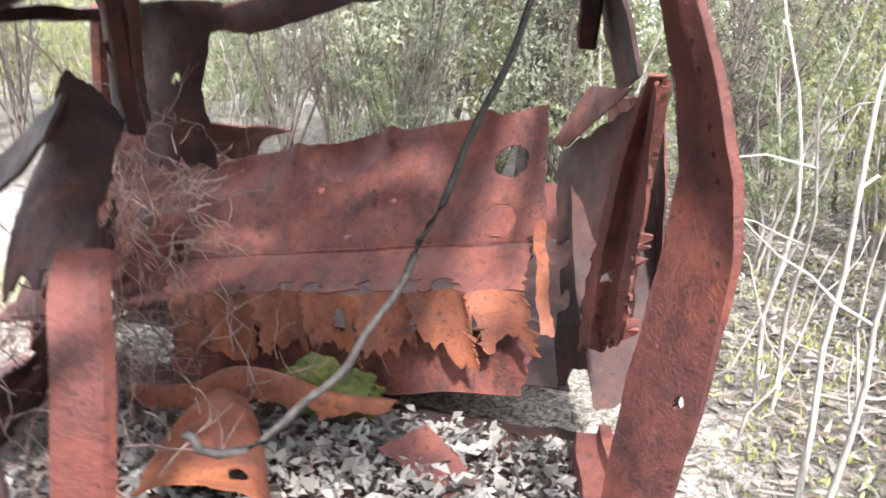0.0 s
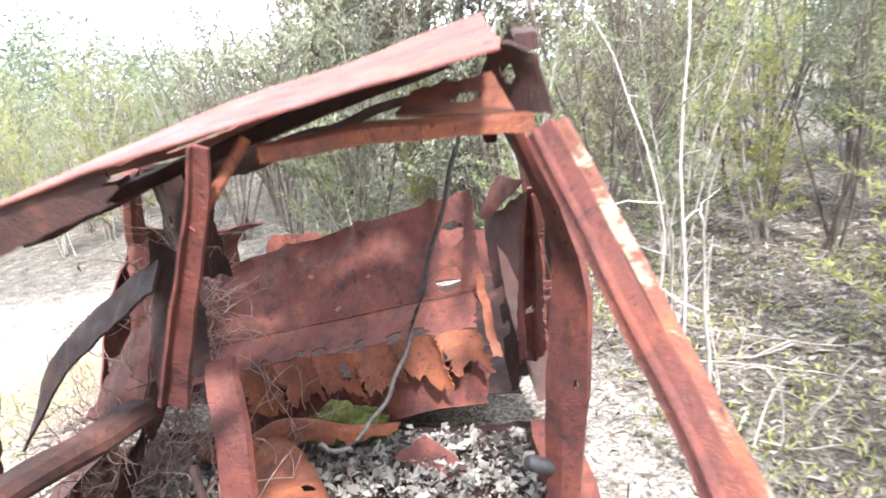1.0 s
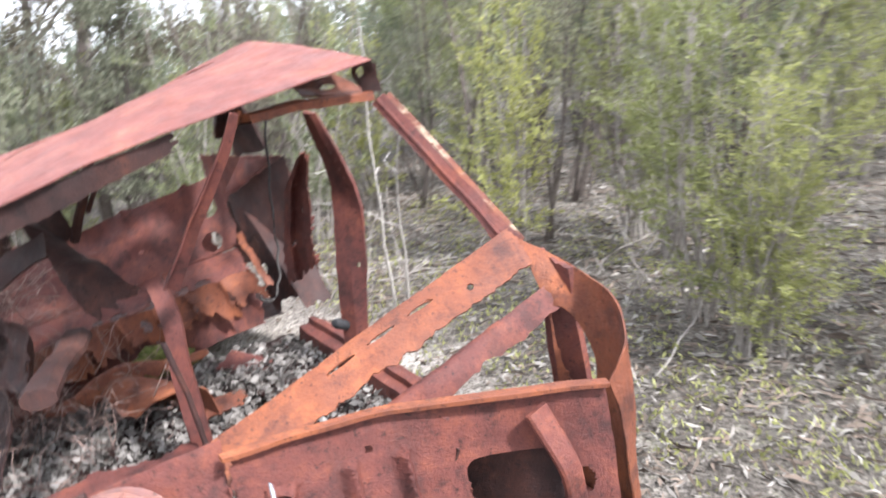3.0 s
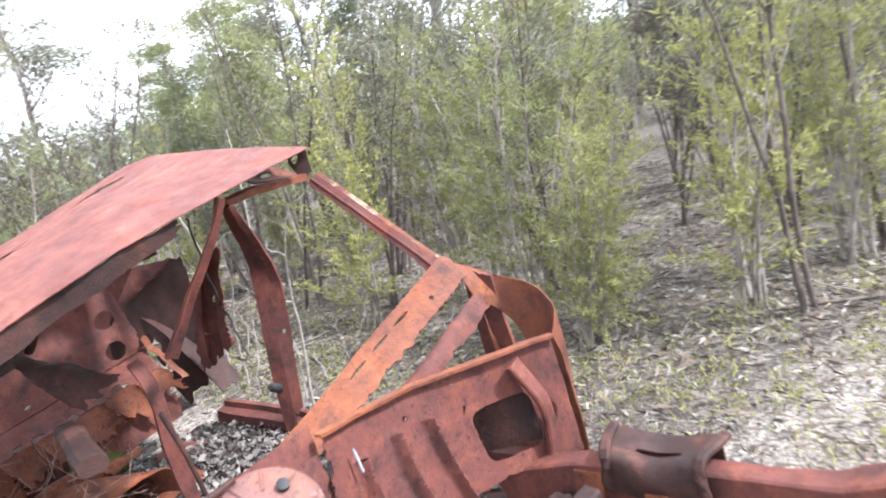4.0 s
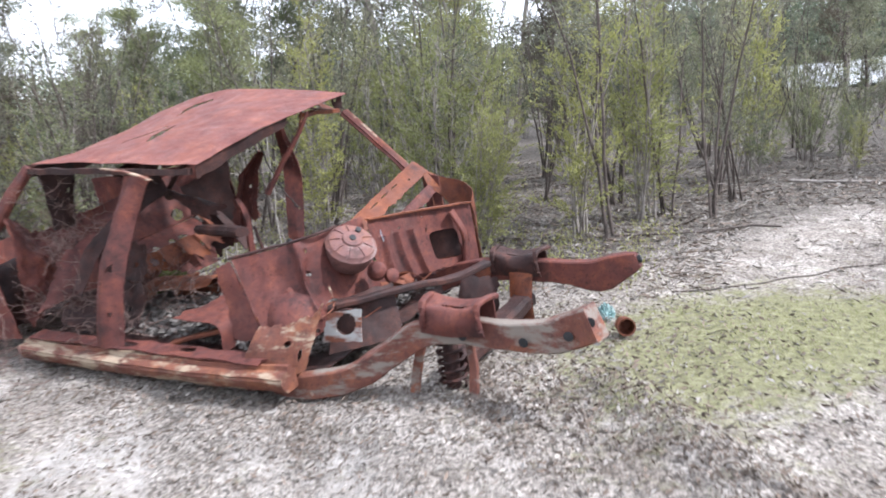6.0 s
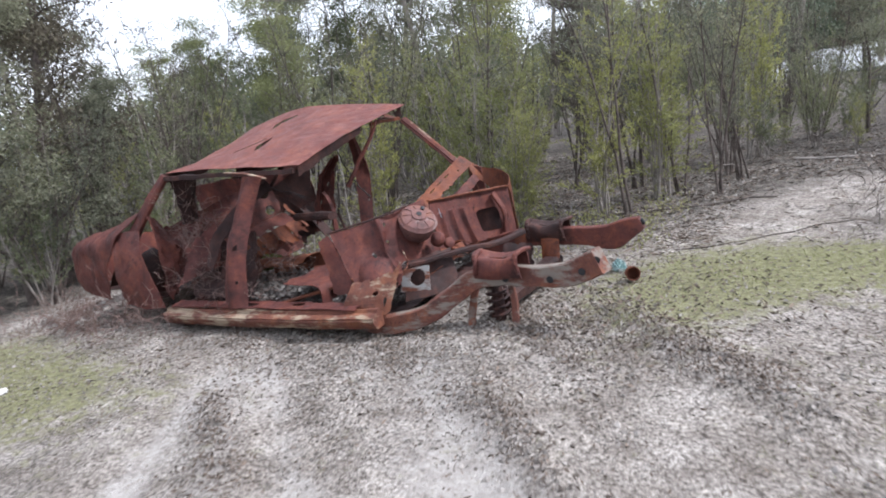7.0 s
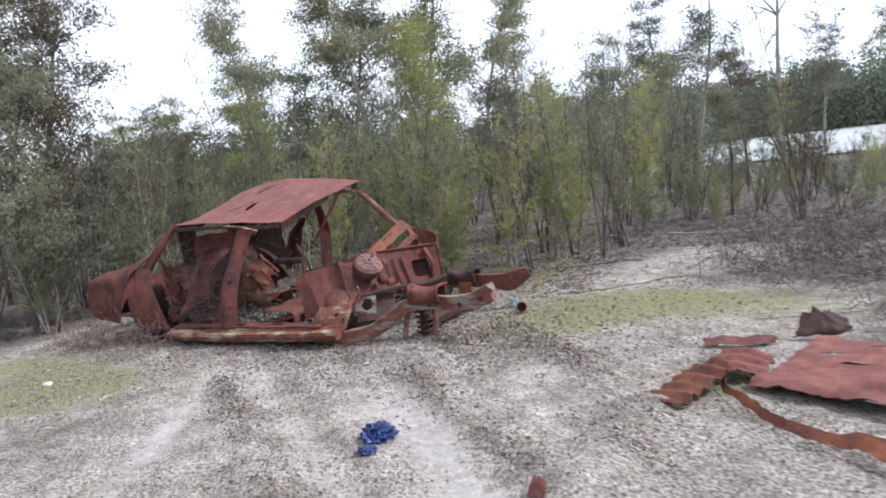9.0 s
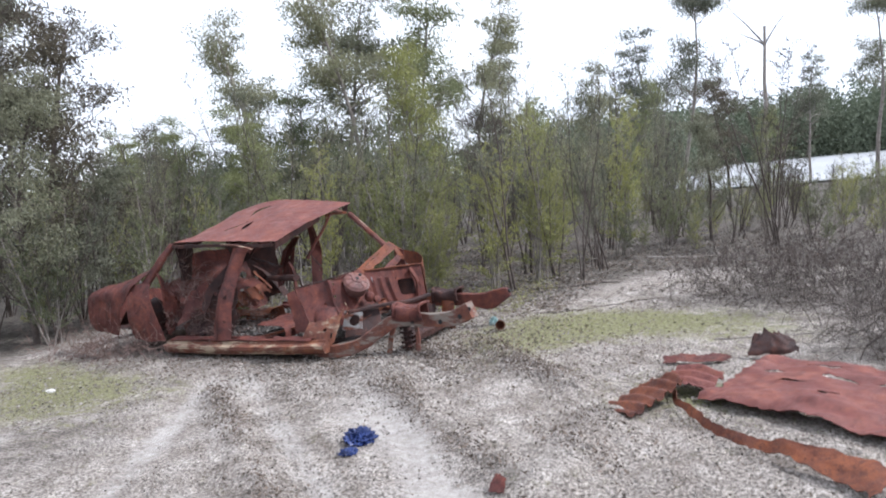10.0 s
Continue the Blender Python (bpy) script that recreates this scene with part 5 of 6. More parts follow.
LUSH = [tree(650 + k, 6.4, m_, BARK_GREY, 46, (0.10, 0.030), 0.08, 0.05, 0.12, 100) for k, m_ in enumerate((LEAF_GREEN, LEAF_GREY, LEAF_GREEN))]
BRIGHT = [tree(670, 6.4, LEAF_OLIVE, BARK_GREY, 44, (0.09, 0.026), 0.07, 0.04, 0.15, 100)]
DARKTREE = [tree(680 + k, 4.6, m_, BARK_DARK, 34, (0.07, 0.02), 0.06, 0.03, 0.12, 120) for k, m_ in enumerate((LEAF_BROWN, LEAF_GREY))]
LABELS = {"olive": ("slender olive-yellow bush with fine upright leaves", OLIVE), "green": ("dense green scrub bush on the forest floor", GREEN),
          "grey": ("grey-green spindly scrub bush with dark stems", GREY), "brown": ("half-dry brown scrub bush with dark stems", BROWN), "thin": ("thin grey sapling with sparse leaves", THIN)}
rnd = random.Random(7)


def bush(kind, x, y, size):
    label, kinds = LABELS[kind]
    plant("bush" if kind != "thin" else "sapling", kinds[rnd.randrange(len(kinds))], label, "bush" if kind != "thin" else "sapling", kind + " scrub", x, y, rnd.uniform(0, 360), size, (rnd.uniform(-3, 3), rnd.uniform(1, 7)))


def clear_of(x, y):
    """Open ground: the track, the clearing, the wreck and the view to the lake."""
    if -3.9 < x < 1.6 and y < 1.15 + 0.25 * math.sin(x * 2):
        return False
    if y < -1.2 - 0.2 * x and x > -5.6 or y < -1.0 and x > -4.6:
        return False
    if -3.7 < x < -1.1 and y < 2.5 or -1.2 < x < 1.2 and y < 1.95:
        return False
    if x > 3.55 - 0.131 * (y + 5.7) and y > 6.3:
        return False
    if math.hypot(x + 0.39, y - 2.72) < 0.55 or abs(x - 0.1) < 0.35 and y < 2.3:
        return False
    if x > 1.2 and y < 5.6 + 0.8 * math.sin(x):
        return False
    if x > 0.6 and y < 3.2:
        return False
    return True


spots = []
for _ in range(6000):
    ring = rnd.random()
    if ring < 0.55:
        x, y, gap = rnd.uniform(-7.5, 3.4), rnd.uniform(1.1, 7.5), 0.84
    elif ring < 0.72:
        x, y, gap = rnd.uniform(-10.5, -3.6), rnd.uniform(-6.5, 4.0), 0.62
    else:
        x, y, gap = rnd.uniform(-16, 9), rnd.uniform(6.5, 18), 0.95
    if len(spots) >= 330:
        break
    if not clear_of(x, y) or (x > 0.2 and y > 8.5 and abs(x - 1.5 - (y - 8) * -0.02) < 6 and rnd.random() < 0.8):
        continue
    if any((x - a) ** 2 + (y - b) ** 2 < gap * gap for a, b in spots):
        continue
    spots.append((x, y))
for x, y, s in ((0.2, 2.46, 0.95), (-0.80, 2.15, 0.9), (0.50, 3.2, 1.05), (-1.97, 3.0, 1.0), (-0.45, 2.0, 0.66), (-1.5, 2.75, 0.9), (-2.15, 2.2, 0.92)):
    bush("olive", x, y, s)
for x, y, s, kd in ((-4.3, 1.3, 0.95, "brown"), (-3.9, 2.6, 0.9, "grey"), (-4.6, 0.5, 0.8, "brown"), (-4.3, -0.3, 0.7, "grey"), (-5.0, -0.9, 0.85, "brown"), (-5.6, -0.3, 0.95, "brown"), (-5.4, 0.9, 1.0, "grey"), (-5.9, -1.6, 0.9, "brown"), (-6.6, -1.0, 1.0, "grey")):
    bush(kd, x, y, s)
for x, y in spots:
    q = rnd.random()
    if x < -3.6 and y < 2.4:
        kind = "brown" if q < 0.12 else "grey" if q < 0.40 else "green" if q < 0.75 else "olive"
    elif y < 4.0:
        kind = "olive" if q < 0.34 else "green" if q < 0.46 else "grey" if q < 0.68 else "thin"
    else:
        kind = "olive" if q < 0.12 else "green" if q < 0.44 else "grey" if q < 0.70 else "brown" if q < 0.78 else "thin"
    bush(kind, x, y, rnd.uniform(0.7, 1.15) * (0.8 if y < 2.2 else 1.0))

# low grey scrub between the clearing and the lake
low = []
for _ in range(900):
    x, y = rnd.uniform(0.8, 9), rnd.uniform(4.9, 15)
    if len(low) < 120 and x > 1.2 - 0.05 * y and all((x - a) ** 2 + (y - b) ** 2 > 0.22 for a, b in low):
        low.append((x, y))
        bush("green" if rnd.random() < 0.45 else "olive" if rnd.random() < 0.4 else "brown" if rnd.random() < 0.5 else "grey", x, y, rnd.uniform(0.28, 0.56))
for x, y, s, kd in ((1.15, 4.0, 0.75, "grey"), (2.6, 7.6, 0.8, "grey"), (1.7, 6.2, 0.6, "green"), (3.3, 8.8, 0.7, "brown")):
    bush(kd, x, y, s)
TREES = {"gum": (GUM, "grey-barked gum tree with clumps of drooping leaves"), "lush": (LUSH, "leafy grey-green gum tree behind the scrub"),
         "bright": (BRIGHT, "bright yellow-green leafy tree behind the scrub"), "dark": (DARKTREE, "dark bushy paperbark tree with dry grey-brown foliage")}
for k, (x, y, s, kind) in enumerate(((-7.1, 4.7, 0.50, "lush"), (-5.9, 4.5, 0.54, "lush"), (-7.9, 8.0, 0.76, "gum"), (-5.5, 6.1, 0.58, "lush"), (-5.4, 7.4, 0.91, "lush"), (-3.7, 6.1, 0.70, "gum"), (-3.9, 7.8, 0.88, "lush"), (-2.3, 5.8, 0.62, "bright"), (-4.6, 12.5, 0.79, "gum"), (-2.5, 10.1, 0.51, "gum"), (-1.8, 14.5, 0.66, "lush"), (-0.6, 13.8, 0.55, "lush"), (-0.9, 17.8, 0.70, "gum"), (0.0, 19.0, 0.84, "gum"), (2.0, 13.2, 0.73, "dark"), (3.8, 28.3, 0.64, "gum"), (5.7, 21.2, 0.74, "gum"), (-3.0, 15.2, 0.57, "lush"), (-11.5, 7.3, 0.56, "lush"), (-14.0, 10.5, 0.63, "lush"), (2.4, 24.2, 0.47, "lush"), (-4.1, 3.4, 0.46, "lush"), (-1.0, 5.8, 0.60, "dark"), (2.2, 7.2, 0.50, "dark"), (0.7, 3.3, 0.76, "thin"),
                                     (-14.5, 6.0, 0.9, "gum"), (-13.0, -1.0, 0.9, "lush"), (-11.0, 3.5, 0.8, "gum"), (-15.0, 1.5, 1.0, "gum"))):
    if kind == "thin":
        plant("sapling", THIN[0], "tall thin grey sapling with a leafy tip", "sapling", "", x, y, 40, s)
        continue
    meshes, label = TREES[kind]
    plant("paperbark" if kind == "dark" else "gum_tree", meshes[k % len(meshes)], label, "tree", "dark trees" if kind == "dark" else "gum trees", x, y, rnd.uniform(0, 360), s, (0, 2))
for k, (x, y, s) in enumerate(((-5.1, 0.35, 0.95), (-4.6, -0.35, 0.75), (-6.2, 0.1, 1.1), (-4.4, 0.6, 0.5))):
    plant("paperbark", DARKTREE[k % 2], "dark bushy paperbark tree with dry grey-brown foliage", "tree", "dark trees", x, y, rnd.uniform(0, 360), s)
# bleached dead saplings by the far side of the wreck
for x, y, h, s in ((-1.72, 1.12, 1.5, 1), (-2.41, 1.22, 1.5, 4)):
    rng = np.random.default_rng(700 + s)
    ch = []
    for k in range(2):
        pts, d = stem(rng, (0.05 * k, 0.03 * k, -0.02), (0.05 + 0.1 * k, -0.15 * k, 1), h * (1 - 0.25 * k), 0, 0.10, 9, 0.02)
        ch.append((pts, 0.009, 0.002))
        for j in range(5, 9, 2):
            tw, _ = stem(rng, pts[j], rng.normal(size=3) + np.array((0, 0, 0.8)), 0.35, 0, 0.2, 5)
            ch.append((tw, 0.0035, 0.001))
    ob = thing("dead_sapling", "bleached bare dead sapling beside the wreck", "dead sapling", "dead saplings")
    ob.matrix_basis = pose(x, y, ground_z(x, y))
    for c in ch:
        part("stem" if c[1] > 0.005 else "twig", tubes("stem", [c], TWIG_WHITE, 5), TWIG_WHITE, ob)
# bare forked tree far off
rng = np.random.default_rng(12)
ch = [stem(rng, (0, 0, 0), (0.02, 0, 1), 7.2, 0, 0.04, 8)[0]]
ch = [(ch[0], 0.13, 0.06)] + [(stem(rng, ch[0][-2], v, L, 0, 0.08, 6)[0], 0.05, 0.01) for v, L in (((-0.5, 0, 1), 2.6), ((0.45, 0, 1), 1.6), ((-0.9, 0.2, 0.8), 1.4))]
ob = part("dead_tree", tubes("dead_tree", ch, BARK_GREY, 6), BARK_GREY)
ob.matrix_basis = pose(2.0, 31.5, 0)
tagged(ob, "bare grey dead tree with a forked top", "dead tree")

# far woods round the horizon, in one piece
rng = np.random.default_rng(21)
lp, sz = [], []
for k in range(1250):
    a = rng.uniform(0, 6.283)
    dist = rng.uniform(105, 170) if 0.2 < a < 1.66 else rng.uniform(27, 75)
    x, y = dist * math.cos(a), dist * math.sin(a) + 2
    if y < -2 and dist < 30:
        continue
    hh = rng.uniform(2.8, 5.0) * (1.0 if dist < 80 else 1.9) * dist ** 0.15 / 1.6
    n = 330
    q = rng.uniform(0.02, 1, n) ** 0.85
    w = rng.uniform(0, 6.283, n)
    r = (0.25 + 1.7 * np.sqrt(1 - q ** 2)) * rng.uniform(0.3, 1, n) ** 0.5 * (1.0 if dist < 80 else 1.6)
    lp.append(np.stack([x + r * np.cos(w), y + r * np.sin(w), q * hh], -1))
    sz.append(np.full(n, 0.16 + dist * 0.0024))
for k in range(620):
    a = rng.uniform(0.75, 1.85)
    dist = rng.uniform(96, 118)
    hh = rng.uniform(5.5, 9.5)
    q = rng.uniform(0.0, 1, 260)
    w = rng.uniform(0, 6.283, 260)
    r = (0.6 + 2.4 * np.sqrt(1 - q ** 2)) * rng.uniform(0.3, 1, 260) ** 0.5
    lp.append(np.stack([dist * math.cos(a) + r * np.cos(w), dist * math.sin(a) + r * np.sin(w), q * hh], -1))
    sz.append(np.full(260, 0.5))
sub, sz = np.concatenate(lp), np.concatenate(sz)
far = new("far_woods", flakes("far_woods", sub, rng.normal(size=sub.shape) + np.array((0, 0, 0.4)), sz, sz * 0.5, LEAF_FAR, rng))
tagged(far, "distant grey-green woods along the horizon", "woods", kind="stuff")


# ---- litter and grass ----
def scatter(name, n, region, length, width, mat, label, category, seed, tilt=0.35, lift=0.004):
    rng = np.random.default_rng(seed)
    x, y = region(rng, n)
    z = height(x, y) + rng.uniform(0, lift * 3, len(x)) + lift
    a = rng.uniform(0, 6.283, len(x))
    d = np.stack([np.cos(a), np.sin(a), rng.normal(size=len(x)) * tilt], -1)
    L = rng.uniform(0.5, 1.4, len(x)) * length
    me = flakes(name, np.stack([x, y, z], -1), d, L, L * rng.uniform(0.5, 1.2, len(x)) * width / length, mat, rng, 0.5)
    return tagged(new(name, me), label, category, kind="stuff")


def forest_floor(rng, n):
    x, y = rng.uniform(-7, 4.2, n), 0.9 + rng.gamma(1.6, 1.9, n)
    keep = (y < 9) & ~((x > 1.4) & (y < 3.6) & (rng.random(n) < 0.9))
    return x[keep], y[keep]


def round_wreck(rng, n):
    x, y = rng.normal(-0.3, 1.5, n), rng.normal(-0.2, 0.75, n)
    keep = (y > -1.45) | (rng.random(n) < 0.3)
    return x[keep], y[keep]


def track_bits(rng, n):
    x, y = rng.uniform(-4, 5, n), -0.7 - rng.gamma(1.8, 0.95, n)
    keep = wave(x, y, 1.4, 2.2) + 0.8 * wave(x, y, 5.2, 0.7) + rng.normal(size=n) * 0.35 > 0.12
    return x[keep], y[keep]


def piles(rng, n):
    c = np.array(((0.75, -0.45), (1.3, -0.40), (1.65, -0.75), (2.05, -1.15), (2.60, -1.95), (2.62, -2.35), (0.45, -2.45), (0.1, -2.15), (1.1, -1.58), (1.45, -1.9), (-0.3, -1.85), (2.1, -2.5), (1.35, -3.2), (0.95, -0.72), (1.15, -0.55), (1.85, -0.95), (-0.9, -1.05), (0.2, -1.0)))
    k = rng.integers(0, len(c), n)
    return c[k, 0] + (a_ := rng.normal(size=n) * 0.24) * 0.75 + rng.normal(size=n) * 0.07, c[k, 1] - a_ * 0.66 + rng.normal(size=n) * 0.07


scatter("leaf_litter", 34000, forest_floor, 0.055, 0.013, LITTER, "pale fallen leaves and bark strips on the forest floor", "leaf litter", 31)
scatter("bark_litter", 21000, forest_floor, 0.09, 0.012, MULCH, "dark fallen twigs and bark on the forest floor", "bark litter", 32, 0.15)
scatter("leaf_litter", 9000, round_wreck, 0.032, 0.010, LITTER, "pale dry leaves round and inside the wreck", "leaf litter", 33)
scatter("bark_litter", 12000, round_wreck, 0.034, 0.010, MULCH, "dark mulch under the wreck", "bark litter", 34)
scatter("track_debris", 19000, track_bits, 0.015, 0.008, MULCH, "small dark chips strewn over the sandy track", "debris", 35, 0.2, 0.002)
scatter("track_debris", 34000, track_bits, 0.016, 0.010, LITTER, "small pale chips strewn over the sandy track", "debris", 36, 0.2, 0.002)
scatter("mulch_heaps", 5200, piles, 0.022, 0.009, MULCH, "ridges of dark bark mulch on the track", "mulch", 37, 0.7, 0.012)
# loose clods and small stones on the track, denser along its ridges
def lumps(name, pos, size, mat, rng):
    n = len(pos)
    unit = np.array(((1, 0, 0), (0, 1, 0), (-1, 0, 0), (0, -1, 0), (0, 0, 0.8), (0, 0, -0.8)))
    v = (unit[None] + rng.normal(size=(n, 6, 3)) * 0.28) * size[:, None, None]
    turn = rng.uniform(0, 6.283, n)
    c, s_ = np.cos(turn)[:, None], np.sin(turn)[:, None]
    v = np.stack([v[..., 0] * c - v[..., 1] * s_, v[..., 0] * s_ + v[..., 1] * c, v[..., 2]], -1) + pos[:, None]
    tri = np.array(((0, 1, 4), (1, 2, 4), (2, 3, 4), (3, 0, 4), (1, 0, 5), (2, 1, 5), (3, 2, 5), (0, 3, 5)))
    f = (np.arange(n)[:, None, None] * 6 + tri[None]).reshape(-1, 3)
    return mesh_of(name, v.reshape(-1, 3).tolist(), f.tolist(), mat)


rng = np.random.default_rng(61)
x1, y1 = track_bits(rng, 5200)
x2, y2 = piles(rng, 1500)
x, y = np.concatenate([x1, x2]), np.concatenate([y1, y2])
size = 0.004 + 0.011 * rng.random(len(x)) ** 3
tagged(new("soil_clods", lumps("soil_clods", np.stack([x, y, height(x, y) + size * 0.3], -1), size, CLOD, rng)), "loose clods and small stones on the sandy track", "clods", kind="stuff")
# litter lying on the wreck's floor
rng = np.random.default_rng(38)
n = 16000
x, y = rng.uniform(-1.75, -0.1, n), rng.uniform(-0.55, 0.66, n)
z = 0.118 + 0.03 * np.clip(-x - 0.5, 0, 1) + rng.uniform(0, 0.03, n) + 0.05 * np.exp(-((x + 1.45) ** 2 + (y - 0.25) ** 2) / 0.1)
a = rng.uniform(0, 6.283, n)
L = 0.008 + 0.042 * rng.random(n) ** 2.2
tagged(new("leaf_litter", flakes("leaf_litter", np.stack([x, y, z], -1), np.stack([np.cos(a), np.sin(a), rng.normal(size=n) * 0.4], -1), L, L * rng.uniform(0.3, 0.8, n), ASH, rng, 0.7)), "pale dry leaves heaped on the wreck's floor", "leaf litter", kind="stuff")


def grass_spots(rng, n):
    c = np.array(((1.7, 0.4), (1.4, 0.7), (2.2, 0.7), (2.6, 0.9), (3.0, -1.25), (-1.7, -2.1), (-2.6, -1.6)))
    k = rng.integers(0, len(c), n)
    return c[k, 0] + rng.normal(size=n) * 0.42, c[k, 1] + rng.normal(size=n) * 0.36


rng = np.random.default_rng(39)
x, y = grass_spots(rng, 9000)
d = np.stack([rng.normal(size=9000) * 0.6, rng.normal(size=9000) * 0.6, np.ones(9000)], -1)
tagged(new("grass", flakes("grass", np.stack([x, y, height(x, y)], -1), d, rng.uniform(0.008, 0.018, 9000), rng.uniform(0.002, 0.0035, 9000), GRASS, rng)), "short yellow-green moss and grass", "grass", kind="stuff")


# small green shoots on the forest floor behind the wreck
rng = np.random.default_rng(43)
tuft = np.stack([rng.uniform(-4.0, 1.0, 420), 0.95 + rng.gamma(1.5, 0.8, 420)], -1)
k = rng.integers(0, 420, 7000)
x, y = tuft[k, 0] + rng.normal(size=7000) * 0.045, tuft[k, 1] + rng.normal(size=7000) * 0.045
z = height(x, y) + rng.random(7000) ** 1.5 * (0.05 + 0.16 * ((k * 37) % 100) / 100)
d = np.stack([rng.normal(size=7000) * 0.7, rng.normal(size=7000) * 0.7, np.ones(7000)], -1)
tagged(new("undergrowth", flakes("undergrowth", np.stack([x, y, z], -1), d, rng.uniform(0.015, 0.04, 7000), rng.uniform(0.005, 0.011, 7000), LEAF_OLIVE, rng)), "small yellow-green shoots in the leaf litter", "undergrowth", kind="stuff")


# dry twigs over the near rear corner of the wreck
def twigs(name, seed, boxes, n, length, mat, r, label, category):
    rng = np.random.default_rng(seed)
    ch = []
    for k in range(n):
        c, s = boxes[k % len(boxes)]
        p = np.array(c) + rng.normal(size=3) * np.array(s)
        p[2] = max(p[2], 0.02)
        pts, d = stem(rng, p, rng.normal(size=3) + np.array((0, 0, 0.35)), length * rng.uniform(0.5, 1.4), 0, 0.28, 6)
        ch.append((pts, r, r * 0.4))
        for j in (2, 4):
            ch.append((stem(rng, pts[j], d + rng.normal(size=3) * 0.8, length * 0.4, 0, 0.25, 4)[0], r * 0.6, r * 0.3))
    return tagged(part(name, tubes(name, ch, mat, 4), mat), label, category, kind="stuff")


twigs("dry_vine", 51, (((-1.88, -0.46, 0.62), (0.10, 0.08, 0.16)), ((-1.70, -0.55, 0.30), (0.18, 0.14, 0.10)), ((-1.45, -0.35, 0.25), (0.25, 0.2, 0.08))), 320, 0.22, TWIG_PINK, 0.0022, "tangled pinkish dry vine in the wreck's rear corner", "dry vine")
twigs("dry_brush", 52, (((-2.45, -1.02, 0.10), (0.35, 0.12, 0.06)), ((-2.9, -0.9, 0.12), (0.3, 0.2, 0.08))), 260, 0.25, TWIG_PINK, 0.0025, "brown dry brush below the tail of the wreck", "dry brush")
twigs("brush_heap", 53, (((3.1, 2.0, 0.16), (0.40, 0.35, 0.14)), ((3.8, 1.5, 0.18), (0.45, 0.40, 0.15)), ((4.5, 1.2, 0.20), (0.45, 0.4, 0.15)), ((4.2, 2.4, 0.2), (0.6, 0.4, 0.18)), ((4.30, -0.15, 0.15), (0.26, 0.25, 0.13))), 1300, 0.40, BARK_DARK, 0.0035, "heap of dark grey dead brushwood beside the clearing", "brush heap")
twigs("brush_heap", 55, (((3.4, 1.8, 0.12), (0.5, 0.4, 0.10)), ((4.3, 1.4, 0.15), (0.55, 0.5, 0.12)), ((4.30, -0.15, 0.12), (0.26, 0.25, 0.10))), 900, 0.30, BARK_GREY, 0.003, "bleached dead twigs under the brushwood heap", "brush heap")
twigs("fallen_branches", 54, (((1.0, 5.8, 0.08), (1.6, 0.8, 0.05)), ((2.6, 6.6, 0.1), (1.0, 0.6, 0.06)), ((-1.3, 2.2, 0.05), (1.2, 0.6, 0.03)), ((-2.3, 1.3, 0.06), (0.5, 0.3, 0.04))), 70, 0.6, BARK_GREY, 0.005, "bleached fallen branches on the forest floor", "fallen branches")

# moss and loose rubbish in the wreck
bm = bmesh.new()
bmesh.ops.create_icosphere(bm, subdivisions=5, radius=1)
for v in bm.verts:
    p = v.co.copy()
    k = 0.8 + 0.35 * nz(p.x * 2, p.y * 2, p.z * 2) + 0.16 * nz(p.x * 7, p.y * 7, p.z * 7) + 0.08 * nz(p.x * 19, p.y * 19, p.z * 19)
    v.co = Vector((p.x * 0.075, p.y * 0.155, max(p.z, -0.3) * 0.10)) * k
ob = part("moss_cushion", finish(bm, 1.5), MOSS)
ob.matrix_basis = pose(-1.72, 0.06, 0.23)
tagged(ob, "bright green moss cushion behind the seat pan lip", "moss")


def crumple(name, at, size, mat, label, category, seed):
    bm = bmesh.new()
    bmesh.ops.create_icosphere(bm, subdivisions=4, radius=1)
    for v in bm.verts:
        p = v.co * 1.9
        k = 0.8 + 0.55 * abs(nz(p.x * 1.3 + seed, p.y * 1.3, p.z)) + 0.4 * abs(nz(p.x * 2.6, p.y * 2.6 + seed, p.z * 2.6)) + 0.25 * nz(p.x * 6, p.y * 6, p.z * 6 + seed)
        v.co = Vector((v.co.x * size[0], v.co.y * size[1], max(v.co.z, -0.35) * size[2] + 0.3 * size[2])) * k
    ob = part(name, finish(bm, 0.5), mat)
    ob.matrix_basis = pose(at[0], at[1], ground_z(at[0], at[1]) + (at[2] if len(at) > 2 else 0), 0, 0, seed * 40)
    return tagged(ob, label, category)


crumple("plastic_bag", (1.36, -2.42), (0.085, 0.10, 0.05), PLASTIC_BLUE, "crumpled dark blue plastic bag on the track", "plastic bag", 1)
crumple("plastic_bag", (1.42, -2.62), (0.05, 0.05, 0.02), PLASTIC_BLUE, "scrap of dark blue plastic on the track", "plastic bag", 2)
crumple("plastic_cup", (0.96, 0.55), (0.045, 0.045, 0.05), PLASTIC_TEAL, "pale teal plastic cup in the grass", "cup", 3)
crumple("paper_scrap", (-2.05, -1.95), (0.05, 0.03, 0.015), PALE_PAPER, "pale crumpled paper scrap on moss", "paper", 4)
can = thing("tin_can", "rusted open tin can on the grass", "can")
part("body", lathe([(0.03, 0.0), (0.042, 0.003), (0.042, 0.05), (0.044, 0.053), (0.042, 0.056), (0.042, 0.095), (0.044, 0.1), (0.038, 0.1), (0.037, 0.01)], 24), RUST_ORANGE, can)
can.matrix_basis = pose(1.10, 0.36, 0.055, 80, 0, 25)

